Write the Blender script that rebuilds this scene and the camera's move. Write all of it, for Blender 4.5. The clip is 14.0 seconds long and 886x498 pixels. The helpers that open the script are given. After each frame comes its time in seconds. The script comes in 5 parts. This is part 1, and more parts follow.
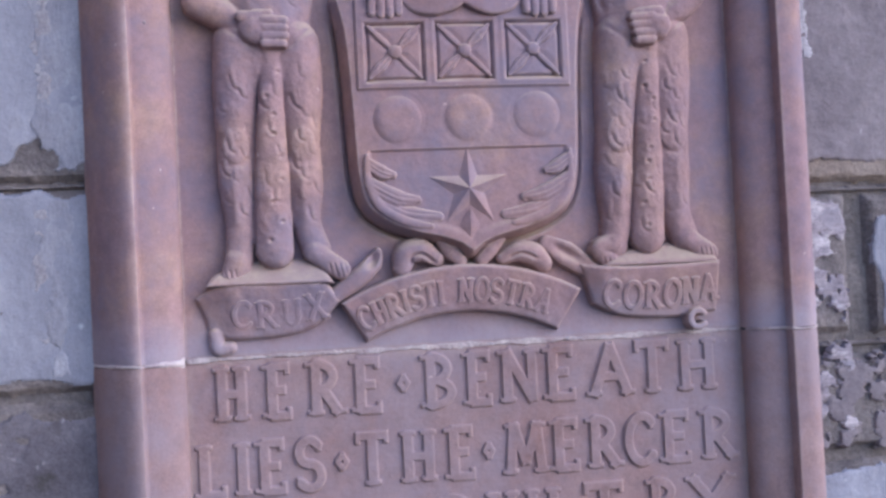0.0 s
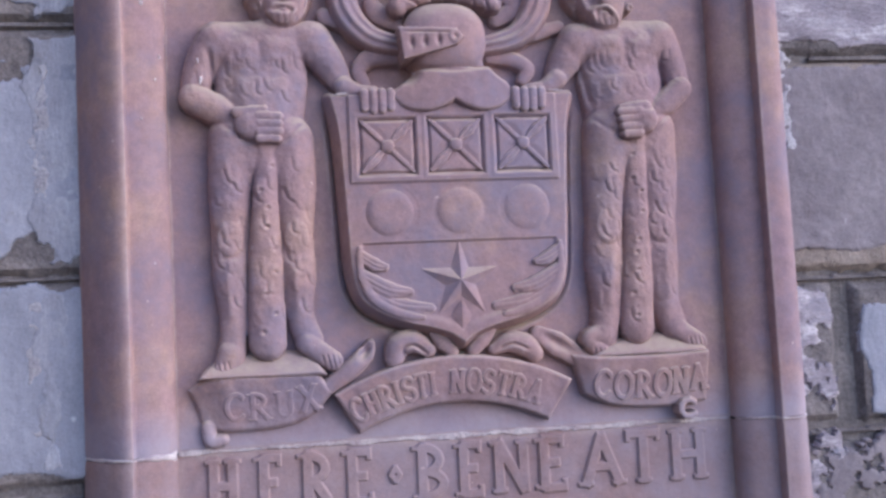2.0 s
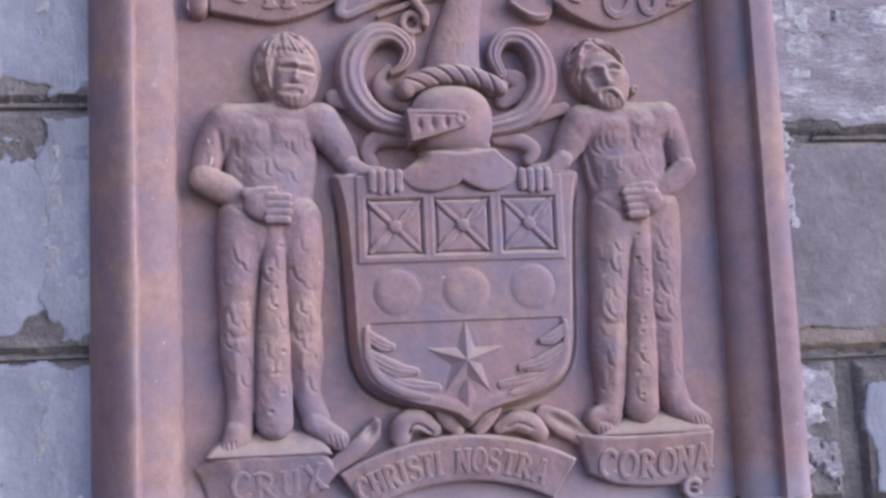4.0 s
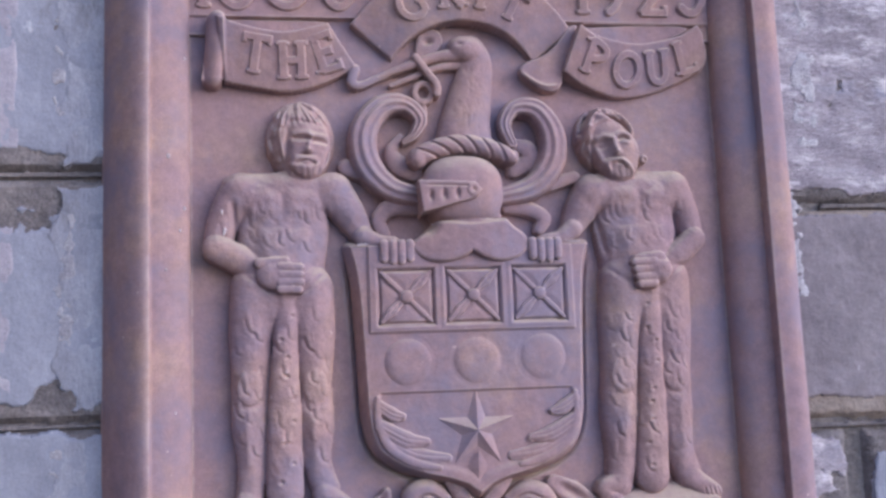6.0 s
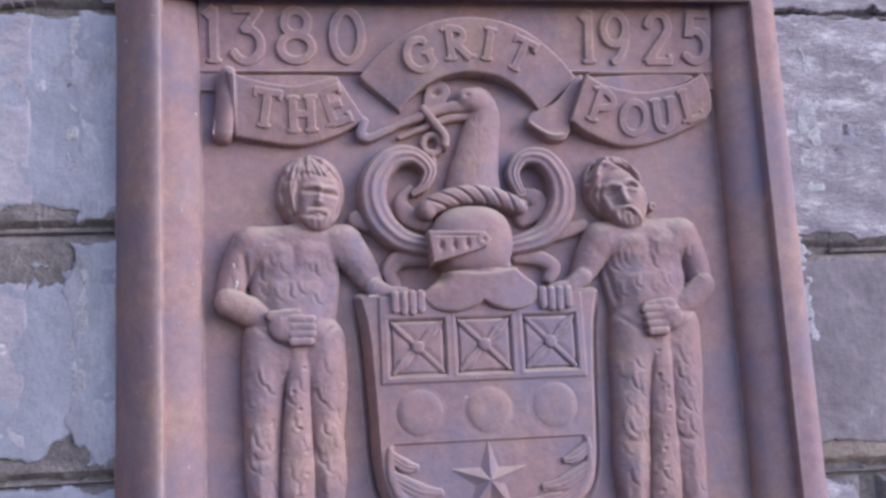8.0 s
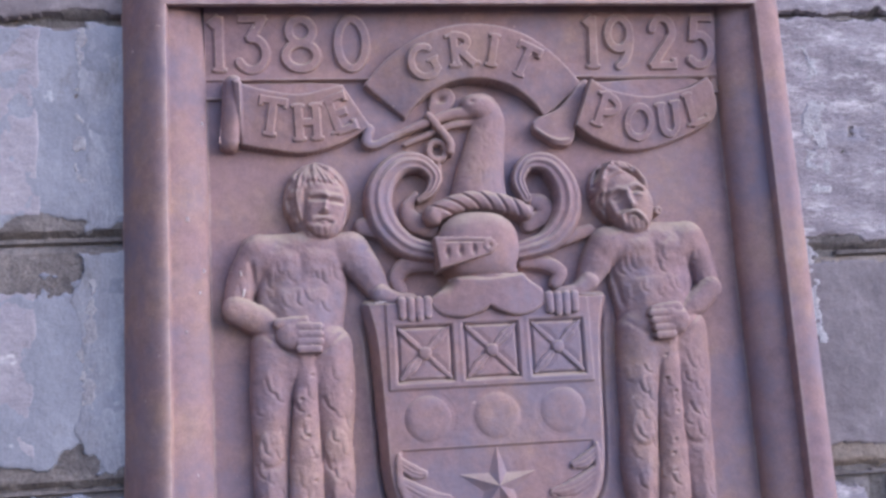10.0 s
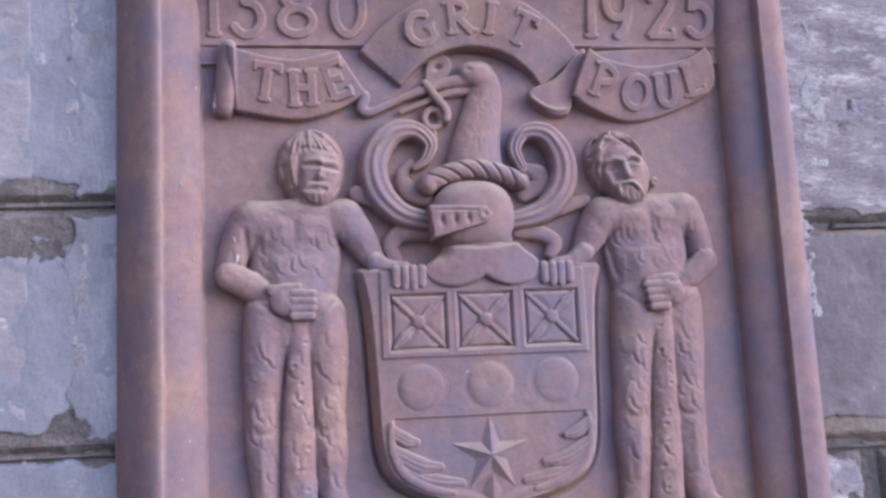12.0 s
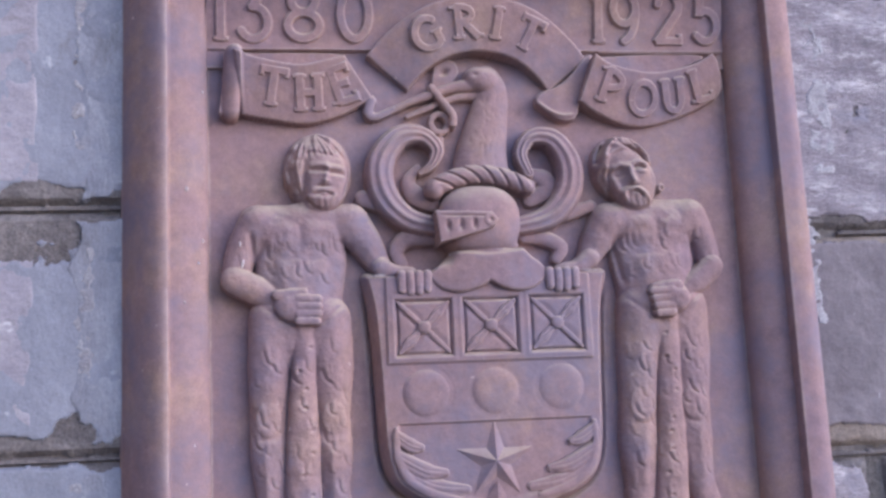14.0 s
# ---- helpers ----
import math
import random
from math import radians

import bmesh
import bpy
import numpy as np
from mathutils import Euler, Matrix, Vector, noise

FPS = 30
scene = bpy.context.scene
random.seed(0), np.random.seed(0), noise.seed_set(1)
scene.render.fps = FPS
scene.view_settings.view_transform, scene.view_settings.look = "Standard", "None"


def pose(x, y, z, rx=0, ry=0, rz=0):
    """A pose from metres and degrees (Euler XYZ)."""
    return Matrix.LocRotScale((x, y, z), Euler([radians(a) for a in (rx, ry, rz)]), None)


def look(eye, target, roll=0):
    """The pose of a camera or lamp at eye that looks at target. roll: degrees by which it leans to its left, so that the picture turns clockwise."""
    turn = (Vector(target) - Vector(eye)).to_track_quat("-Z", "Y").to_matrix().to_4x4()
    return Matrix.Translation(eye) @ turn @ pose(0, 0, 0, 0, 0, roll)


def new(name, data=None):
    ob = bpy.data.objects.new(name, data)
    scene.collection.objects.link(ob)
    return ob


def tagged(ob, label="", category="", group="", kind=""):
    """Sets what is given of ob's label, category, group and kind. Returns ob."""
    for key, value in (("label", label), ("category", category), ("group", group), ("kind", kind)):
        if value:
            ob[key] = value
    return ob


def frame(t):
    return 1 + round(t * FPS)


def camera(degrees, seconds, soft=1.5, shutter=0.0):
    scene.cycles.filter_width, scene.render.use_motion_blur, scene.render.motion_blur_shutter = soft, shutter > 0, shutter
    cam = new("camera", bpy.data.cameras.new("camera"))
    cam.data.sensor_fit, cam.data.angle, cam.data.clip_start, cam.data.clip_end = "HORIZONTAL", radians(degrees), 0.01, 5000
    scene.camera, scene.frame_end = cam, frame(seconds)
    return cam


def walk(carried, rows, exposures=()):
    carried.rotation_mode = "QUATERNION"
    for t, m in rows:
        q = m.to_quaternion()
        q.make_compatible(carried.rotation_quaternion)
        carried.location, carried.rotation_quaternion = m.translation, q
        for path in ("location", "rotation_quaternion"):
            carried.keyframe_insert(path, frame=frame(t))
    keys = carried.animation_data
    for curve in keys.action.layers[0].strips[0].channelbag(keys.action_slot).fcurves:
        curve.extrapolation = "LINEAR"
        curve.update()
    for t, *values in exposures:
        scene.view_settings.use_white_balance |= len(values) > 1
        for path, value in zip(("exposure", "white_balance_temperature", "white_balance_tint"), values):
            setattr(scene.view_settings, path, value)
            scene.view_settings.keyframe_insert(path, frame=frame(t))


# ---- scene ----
cam = camera(44.4, 14.0, soft=2.9)
PATH = [
    (0, (-0.236, -1.31, 1.339), (0.07, 0.666, 1.378), -2.8),
    (0.5, (-0.24, -1.315, 1.347), (0.077, 0.658, 1.425), -2.9),
    (1, (-0.243, -1.315, 1.356), (0.085, 0.655, 1.457), -2.7),
    (1.5, (-0.237, -1.321, 1.358), (0.087, 0.647, 1.501), -3.0),
    (2, (-0.239, -1.325, 1.372), (0.09, 0.642, 1.527), -2.9),
    (2.5, (-0.239, -1.33, 1.382), (0.09, 0.635, 1.565), -2.8),
    (5, (-0.243, -1.345, 1.445), (0.075, 0.614, 1.696), -2.5),
    (5.5, (-0.252, -1.344, 1.451), (0.069, 0.61, 1.727), -2.6),
    (6, (-0.252, -1.353, 1.466), (0.067, 0.601, 1.752), -2.3),
    (6.5, (-0.253, -1.358, 1.472), (0.07, 0.591, 1.781), -2.4),
    (7, (-0.254, -1.36, 1.47), (0.068, 0.586, 1.801), -2.4),
    (7.5, (-0.256, -1.361, 1.481), (0.059, 0.584, 1.826), -2.7),
    (10, (-0.251, -1.366, 1.481), (0.036, 0.579, 1.846), -3.5),
    (10.5, (-0.252, -1.36, 1.487), (0.032, 0.591, 1.824), -3.5),
    (11, (-0.253, -1.351, 1.482), (0.034, 0.602, 1.801), -3.2),
    (11.5, (-0.254, -1.352, 1.47), (0.043, 0.599, 1.79), -3.1),
    (12, (-0.252, -1.357, 1.471), (0.046, 0.594, 1.795), -2.9),
    (12.5, (-0.252, -1.359, 1.478), (0.035, 0.594, 1.799), -2.8),
    (13, (-0.254, -1.361, 1.481), (0.028, 0.592, 1.807), -2.5),
    (13.5, (-0.259, -1.361, 1.482), (0.033, 0.59, 1.81), -2.4),
    (14, (-0.256, -1.356, 1.479), (0.038, 0.596, 1.802), -2.6),
]
walk(cam, [(t, look(eye, target, roll)) for t, eye, target, roll in PATH],
     exposures=[(0.0, 1.155, 5270, 21), (14.0, 1.155, 5270, 21)])

# ---- light: open shade under a bright sky, stronger from the upper right ----
world = bpy.data.worlds.new("sky")
scene.world = world
world.use_nodes = True
wn = world.node_tree
sky = wn.nodes.new("ShaderNodeTexSky")
sky.sky_type, sky.sun_disc = "NISHITA", False
SUN_AT = Vector((0.82, -0.52, 0.36)).normalized()
sky.sun_elevation = math.asin(SUN_AT.z)
sky.sun_rotation = math.atan2(SUN_AT.x, SUN_AT.y)
wn.nodes["Background"].inputs["Strength"].default_value = 0.15
wn.links.new(sky.outputs["Color"], wn.nodes["Background"].inputs["Color"])
sun = new("sun", bpy.data.lights.new("sun", "SUN"))
sun.data.energy, sun.data.angle, sun.data.color = 1.06, radians(70), (1.0, 0.93, 0.83)
sun.matrix_world = look(SUN_AT * 20, (0, 0, 0))


# ---- materials ----
def material(name, colours, scale, rough=0.9, bump=0.25, grain=420.0, fine=0.35, stretch=(1, 1, 1), spots=None, stains=None, pale_edges=None, bloom=None, mottle=0.85, ledge_tint=None):
    """A stone-like material: broad patches, mid blotches and fine grain, in world metres."""
    m = bpy.data.materials.new(name)
    m.use_nodes = True
    nt = m.node_tree
    N, L = nt.nodes.new, nt.links.new
    bsdf = nt.nodes["Principled BSDF"]
    bsdf.inputs["Roughness"].default_value = rough
    bsdf.inputs["Specular IOR Level"].default_value = 0.25
    geo = N("ShaderNodeNewGeometry")
    mp = N("ShaderNodeMapping")
    mp.inputs["Scale"].default_value = stretch
    L(geo.outputs["Position"], mp.inputs["Vector"])

    def noise_at(s, detail=4.0, roughness=0.6, stretched=True):
        n = N("ShaderNodeTexNoise")
        n.inputs["Scale"].default_value, n.inputs["Detail"].default_value = s, detail
        n.inputs["Roughness"].default_value = roughness
        L(mp.outputs["Vector"] if stretched else geo.outputs["Position"], n.inputs["Vector"])
        return n.outputs["Fac"]

    def ramp(fac, stops):
        r = N("ShaderNodeValToRGB")
        e = r.color_ramp.elements
        while len(e) < len(stops):
            e.new(0.5)
        for el, (p, c) in zip(e, stops):
            el.position, el.color = p, (*c, 1)
        L(fac, r.inputs["Fac"])
        return r.outputs["Color"]

    def mix(kind, fac, a, b):
        x = N("ShaderNodeMix")
        x.data_type, x.blend_type = "RGBA", kind
        if isinstance(fac, float):
            x.inputs["Factor"].default_value = fac
        else:
            L(fac, x.inputs["Factor"])
        for v, k in ((a, 6), (b, 7)):
            if isinstance(v, tuple):
                x.inputs[k].default_value = (*v, 1)
            else:
                L(v, x.inputs[k])
        return x.outputs[2]

    n = len(colours) - 1
    broad = ramp(noise_at(scale, 6.0, 0.65), [(0.3 + 0.4 * i / n, c) for i, c in enumerate(colours)])
    mid = ramp(noise_at(scale * 7, 5.0, 0.7), [(0.3, (0.78, 0.78, 0.78)), (0.7, (1.18, 1.16, 1.15))])
    col = mix("MULTIPLY", mottle, broad, mid)
    g = noise_at(grain, 2.0, 0.6, False)
    col = mix("MULTIPLY", fine, col, ramp(g, [(0.3, (0.6, 0.6, 0.6)), (0.7, (1.35, 1.33, 1.3))]))
    if stains:
        where = ramp(noise_at(stains[1], 6.0, 0.7), [(stains[2], (0, 0, 0)), (stains[2] + stains[3], (0.85, 0.85, 0.85))])
        col = mix("MIX", where, col, stains[0])
    if bloom:
        # lime washed out of a bed joint: a band at one height with a ragged, fading edge
        colour, level, reach = bloom
        xyz = N("ShaderNodeSeparateXYZ")
        L(geo.outputs["Position"], xyz.inputs["Vector"])
        span = N("ShaderNodeMapRange")
        span.inputs["From Min"].default_value, span.inputs["From Max"].default_value = level + reach, level
        L(xyz.outputs["Z"], span.inputs["Value"])
        both = N("ShaderNodeMath")
        both.operation = "MULTIPLY"
        L(span.outputs["Result"], both.inputs[0])
        L(noise_at(16.0, 6.0, 0.7), both.inputs[1])
        col = mix("MIX", ramp(both.outputs[0], [(0.16, (0, 0, 0)), (0.50, (0.8, 0.8, 0.8))]), col, colour)
    if ledge_tint:
        # up-facing faces painted ochre in patches: settled dust and top light in one
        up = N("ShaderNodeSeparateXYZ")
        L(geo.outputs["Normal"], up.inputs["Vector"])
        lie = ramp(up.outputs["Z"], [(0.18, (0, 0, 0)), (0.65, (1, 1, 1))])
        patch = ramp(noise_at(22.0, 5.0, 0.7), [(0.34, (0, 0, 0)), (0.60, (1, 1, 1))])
        col = mix("MIX", mix("MULTIPLY", 0.8, lie, patch), col, ledge_tint)
    if pale_edges:
        # convex edges painted paler in patches, for wear and lit rims alike
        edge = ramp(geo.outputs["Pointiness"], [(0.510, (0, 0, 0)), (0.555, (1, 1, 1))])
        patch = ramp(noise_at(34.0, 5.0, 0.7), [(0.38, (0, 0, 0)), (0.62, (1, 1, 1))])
        col = mix("MIX", mix("MULTIPLY", 0.75, edge, patch), col, pale_edges)
    if spots:
        edge = spots[3] if len(spots) > 3 else 0.05
        where = ramp(noise_at(spots[1], 3.0 if edge < 0.1 else 8.0, 0.6 if edge < 0.1 else 0.72), [(spots[2], (0, 0, 0)), (spots[2] + edge, (1, 1, 1))])
        col = mix("MIX", where, col, spots[0])
    L(col, bsdf.inputs["Base Color"])
    b1, b2 = N("ShaderNodeBump"), N("ShaderNodeBump")
    b1.inputs["Strength"].default_value, b1.inputs["Distance"].default_value = bump, 0.002
    b2.inputs["Strength"].default_value, b2.inputs["Distance"].default_value = bump * 1.2, 0.006
    L(g, b1.inputs["Height"])
    L(noise_at(scale * 9, 5.0, 0.65), b2.inputs["Height"])
    L(b1.outputs["Normal"], b2.inputs["Normal"])
    L(b2.outputs["Normal"], bsdf.inputs["Normal"])
    return m


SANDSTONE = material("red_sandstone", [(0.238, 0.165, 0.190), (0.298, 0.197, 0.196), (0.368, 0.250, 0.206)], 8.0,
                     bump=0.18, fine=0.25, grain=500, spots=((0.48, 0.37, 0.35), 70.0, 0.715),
                     stains=((0.205, 0.172, 0.222), 5.5, 0.465, 0.17), pale_edges=(0.42, 0.325, 0.305), ledge_tint=(0.40, 0.315, 0.245), bloom=((0.30, 0.265, 0.32), 1.247, 0.085))
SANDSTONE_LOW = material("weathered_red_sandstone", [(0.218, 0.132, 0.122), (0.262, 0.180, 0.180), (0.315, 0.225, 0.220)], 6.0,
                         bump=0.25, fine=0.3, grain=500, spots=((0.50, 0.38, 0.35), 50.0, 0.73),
                         stains=((0.262, 0.218, 0.252), 4.5, 0.42, 0.20), pale_edges=(0.33, 0.255, 0.245))
LIME = material("lime_mortar", [(0.30, 0.22, 0.23), (0.47, 0.41, 0.42), (0.64, 0.59, 0.58)], 24.0, bump=0.5, grain=300)
STONE = material("grey_rubble_stone", [(0.110, 0.098, 0.100), (0.175, 0.156, 0.156), (0.265, 0.236, 0.228)], 14.0, bump=0.6, grain=260,
                 fine=0.5)
COAT = material("blue_grey_limewash", [(0.215, 0.218, 0.262), (0.272, 0.278, 0.330), (0.345, 0.350, 0.402)], 7.0, bump=0.3, grain=300, fine=0.22, mottle=0.45,
                stretch=(1.2, 1, 0.8), stains=((0.175, 0.160, 0.160), 9.0, 0.60, 0.12), spots=((0.46, 0.455, 0.50), 26.0, 0.69))
COAT_LILAC = material("pale_lilac_limewash", [(0.275, 0.252, 0.292), (0.335, 0.308, 0.352), (0.400, 0.372, 0.412)], 9.0, bump=0.3, grain=300, fine=0.22, mottle=0.5,
                      stretch=(0.9, 1, 1.4), stains=((0.20, 0.180, 0.185), 12.0, 0.59, 0.10), spots=((0.52, 0.49, 0.52), 24.0, 0.66))
COAT_STREAKY = material("flaking_pale_limewash", [(0.190, 0.168, 0.192), (0.300, 0.268, 0.300), (0.430, 0.395, 0.428)], 16.0, bump=0.5, grain=200,
                        stretch=(0.7, 1, 1.9), fine=0.35, spots=((0.60, 0.555, 0.580), 20.0, 0.525, 0.13), stains=((0.215, 0.208, 0.262), 8.0, 0.57, 0.12))
COAT_SMOOTH = material("smooth_grey_limewash", [(0.160, 0.138, 0.152), (0.208, 0.182, 0.198), (0.275, 0.246, 0.262)], 10.0, bump=0.3, grain=300, fine=0.25, mottle=0.6,
                       stains=((0.15, 0.125, 0.122), 11.0, 0.58, 0.16), spots=((0.37, 0.345, 0.36), 45.0, 0.69))
COAT_DARK = material("dark_grey_limewash", [(0.095, 0.088, 0.104), (0.140, 0.130, 0.152), (0.200, 0.185, 0.208)], 12.0, bump=0.35, grain=300, mottle=0.7,
                      stains=((0.07, 0.063, 0.062), 13.0, 0.56, 0.12), spots=((0.30, 0.28, 0.30), 30.0, 0.66))
MORTAR = material("dark_brown_mortar", [(0.115, 0.104, 0.104), (0.175, 0.157, 0.154), (0.245, 0.218, 0.208)], 16.0, bump=0.7, grain=220)
GROUND = material("dark_ground", [(0.045, 0.044, 0.045), (0.06, 0.058, 0.058), (0.08, 0.077, 0.075)], 3.0, bump=0.3, grain=150)


# ---- tools ----
def mesh_of(name, verts, faces, mat, smooth=True):
    me = bpy.data.meshes.new(name)
    verts = np.asarray(verts, dtype=np.float32)
    faces = np.asarray(faces, dtype=np.int32)
    k = faces.shape[1]
    me.vertices.add(len(verts))
    me.vertices.foreach_set("co", verts.ravel())
    me.loops.add(faces.size)
    me.loops.foreach_set("vertex_index", faces.ravel())
    me.polygons.add(len(faces))
    me.polygons.foreach_set("loop_start", np.arange(0, faces.size, k, dtype=np.int32))
    me.polygons.foreach_set("loop_total", np.full(len(faces), k, dtype=np.int32))
    me.polygons.foreach_set("use_smooth", np.full(len(faces), smooth))
    me.update(calc_edges=True)
    me.validate()
    me.materials.append(mat)
    return me


def part(name, me, parent, label="", matrix=None):
    ob = new(name, me)
    ob.parent = parent
    if matrix is not None:
        ob.matrix_basis = matrix
    if label:
        ob["label"] = label
    return ob


def bm_part(name, bm, mat, parent, label="", smooth=False):
    me = bpy.data.meshes.new(name)
    bmesh.ops.recalc_face_normals(bm, faces=bm.faces)
    for f in bm.faces:
        f.smooth = smooth
    bm.to_mesh(me)
    bm.free()
    me.materials.append(mat)
    return part(name, me, parent, label)


def value_noise(X, Z, scale, seed, octaves=4):
    """Smooth fractal noise, about -1 to 1."""
    rng = np.random.RandomState(seed)
    total, amp, norm = np.zeros_like(X), 1.0, 0.0
    for o in range(octaves):
        tab = rng.rand(64, 64)
        u, v = X * scale * 2 ** o + 17.3, Z * scale * 2 ** o + 9.1
        iu, iv = np.floor(u).astype(int), np.floor(v).astype(int)
        fu, fv = u - iu, v - iv
        fu, fv = fu * fu * (3 - 2 * fu), fv * fv * (3 - 2 * fv)
        a, b = tab[iu % 64, iv % 64], tab[(iu + 1) % 64, iv % 64]
        c, d = tab[iu % 64, (iv + 1) % 64], tab[(iu + 1) % 64, (iv + 1) % 64]
        total += amp * ((a * (1 - fu) + b * fu) * (1 - fv) + (c * (1 - fu) + d * fu) * fv)
        norm += amp
        amp *= 0.55
    return 2 * total / norm - 1


def smooth_max(a, b, k):
    d = np.abs(a - b)
    return np.maximum(a, b) + np.maximum(k - d, 0) ** 2 / (4 * k)


def ease(v):
    v = np.clip(v, 0, 1)
    return v * v * (3 - 2 * v)


def spline(pts, n=8, closed=False):
    """Points on a smooth curve through pts."""
    p = np.asarray(pts, dtype=float)
    m = len(p)
    out = []
    for i in range(m if closed else m - 1):
        if closed:
            a, b, c, d = p[(i - 1) % m], p[i], p[(i + 1) % m], p[(i + 2) % m]
        else:
            a, b, c, d = p[max(i - 1, 0)], p[i], p[i + 1], p[min(i + 2, m - 1)]
        for j in range(n):
            s = j / n
            out.append(0.5 * (2 * b + (c - a) * s + (2 * a - 5 * b + 4 * c - d) * s * s + (3 * b - a - 3 * c + d) * s ** 3))
    if not closed:
        out.append(p[-1])
    return np.array(out)


class Relief:
    """Carving in low relief: heights over a small grid in the panel's plane, made into one mesh."""

    def __init__(self, x0, x1, z0, z1, step=0.0012, sunk=-0.004):
        self.x, self.z = np.arange(x0, x1 + step, step), np.arange(z0, z1 + step, step)
        self.X, self.Z = np.meshgrid(self.x, self.z)
        self.sunk = sunk
        self.H = np.full_like(self.X, sunk)

    def along(self, pts):
        """Distance to a polyline, the share of its length and the signed side at each grid point."""
        pts = np.asarray(pts, dtype=float)
        seg = np.linalg.norm(np.diff(pts, axis=0), axis=1)
        cum = np.concatenate([[0], np.cumsum(seg)]) / max(seg.sum(), 1e-9)
        best, share, side = np.full_like(self.X, 9.0), np.zeros_like(self.X), np.zeros_like(self.X)
        for i in range(len(seg)):
            a, v, l = pts[i], pts[i + 1] - pts[i], max(seg[i], 1e-9)
            dx, dz = self.X - a[0], self.Z - a[1]
            s = np.clip((dx * v[0] + dz * v[1]) / (l * l), 0, 1)
            d = np.hypot(dx - s * v[0], dz - s * v[1])
            near = d < best
            best = np.where(near, d, best)
            share = np.where(near, cum[i] + s * (cum[i + 1] - cum[i]), share)
            side = np.where(near, np.sign(v[0] * dz - v[1] * dx), side)
        return best, share, side

    def limb(self, pts, radii, base=0.008, lift=0.8, k=0.004, smooth=True, flutes=0, flute_depth=0.002):
        """A rounded form along a curve, its radius and height changing evenly along it."""
        pts = np.asarray(pts, dtype=float)
        knots = np.concatenate([[0], np.cumsum(np.linalg.norm(np.diff(pts, axis=0), axis=1))])
        knots = knots / max(knots[-1], 1e-9)
        curve = spline(pts, 6) if smooth and len(pts) > 2 else pts
        d, s, side = self.along(curve)
        r = np.interp(s, knots, np.resize(radii, len(pts)) if np.ndim(radii) else np.full(len(pts), radii))
        b = np.interp(s, knots, base) if np.ndim(base) else base
        q = d / r
        h = b + lift * r * np.sqrt(np.clip(1 - q * q, 0, 1))
        if flutes:
            h = h + flute_depth * np.cos(np.pi * flutes * q * side) * (q < 1)
        h = np.where(q < 1, h, -1.0)
        self.H = smooth_max(self.H, h, k)

    def oval(self, cx, cz, rx, rz, base=0.008, lift=0.02, turn=0.0, k=0.004, power=0.5):
        c, s = math.cos(radians(turn)), math.sin(radians(turn))
        u, v = (self.X - cx) * c + (self.Z - cz) * s, -(self.X - cx) * s + (self.Z - cz) * c
        q = (u / rx) ** 2 + (v / rz) ** 2
        self.H = smooth_max(self.H, np.where(q < 1, base + lift * np.clip(1 - q, 0, 1) ** power, -1.0), k)

    def dent(self, cx, cz, rx, rz, depth, turn=0.0):
        c, s = math.cos(radians(turn)), math.sin(radians(turn))
        u, v = (self.X - cx) * c + (self.Z - cz) * s, -(self.X - cx) * s + (self.Z - cz) * c
        self.H = self.H - depth * np.exp(-((u / rx) ** 2 + (v / rz) ** 2))

    def line(self, pts, width, depth, curved=True):
        """A groove (depth above 0) or a ridge (below 0) along a curve."""
        d, s, _ = self.along(spline(pts, 5) if curved and len(pts) > 2 else pts)
        taper = np.clip(np.minimum(s, 1 - s) * 6 + 0.35, 0, 1)
        self.H = np.where(self.H > 0, self.H - depth * taper * np.exp(-(d / width) ** 2), self.H)

    def mark(self, pts, width, depth):
        """A short groove or ridge, worked only where it lies."""
        p, pad = np.asarray(pts, dtype=float), width * 4
        i0, i1 = np.searchsorted(self.z, (p[:, 1].min() - pad, p[:, 1].max() + pad))
        j0, j1 = np.searchsorted(self.x, (p[:, 0].min() - pad, p[:, 0].max() + pad))
        if i1 - i0 < 2 or j1 - j0 < 2:
            return
        v = Relief(0, 0.001, 0, 0.001, 0.001, self.sunk)
        v.X, v.Z, v.H = self.X[i0:i1, j0:j1], self.Z[i0:i1, j0:j1], self.H[i0:i1, j0:j1]
        v.line(p, width, depth)
        self.H[i0:i1, j0:j1] = v.H

    def area(self, poly):
        """Signed distance to a closed polygon, positive inside."""
        poly = np.asarray(poly, dtype=float)
        inside = np.zeros(self.X.shape, dtype=bool)
        a = poly
        b = np.roll(poly, -1, axis=0)
        for (x1, z1), (x2, z2) in zip(a, b):
            if z1 != z2:
                cross = ((z1 > self.Z) != (z2 > self.Z)) & (self.X < (x2 - x1) * (self.Z - z1) / (z2 - z1) + x1)
                inside ^= cross
        d, _, _ = self.along(np.vstack([poly, poly[:1]]))
        return np.where(inside, d, -d)

    def plate(self, poly, height, edge=0.003, k=0.002, tilt=None):
        """A raised flat form with rounded edges."""
        d = self.area(poly)
        top = height if tilt is None else height + tilt(self.X, self.Z)
        h = np.where(d > -0.0004, top - edge * (1 - np.sqrt(np.clip(1 - (1 - np.clip(d / edge, 0, 1)) ** 2, 0, 1))), -1.0)
        self.H = smooth_max(self.H, h, k)

    def swell(self, poly, amount, soft):
        """Raises (or, below 0, sinks) a part of what is carved, fading in from its outline."""
        self.H = np.where(self.H > 0, self.H + amount * ease(self.area(poly) / soft), self.H)

    def shift(self, dz):
        """Moves the origin of height for what is carved next."""
        self.Z, self.z = self.Z - dz, self.z - dz

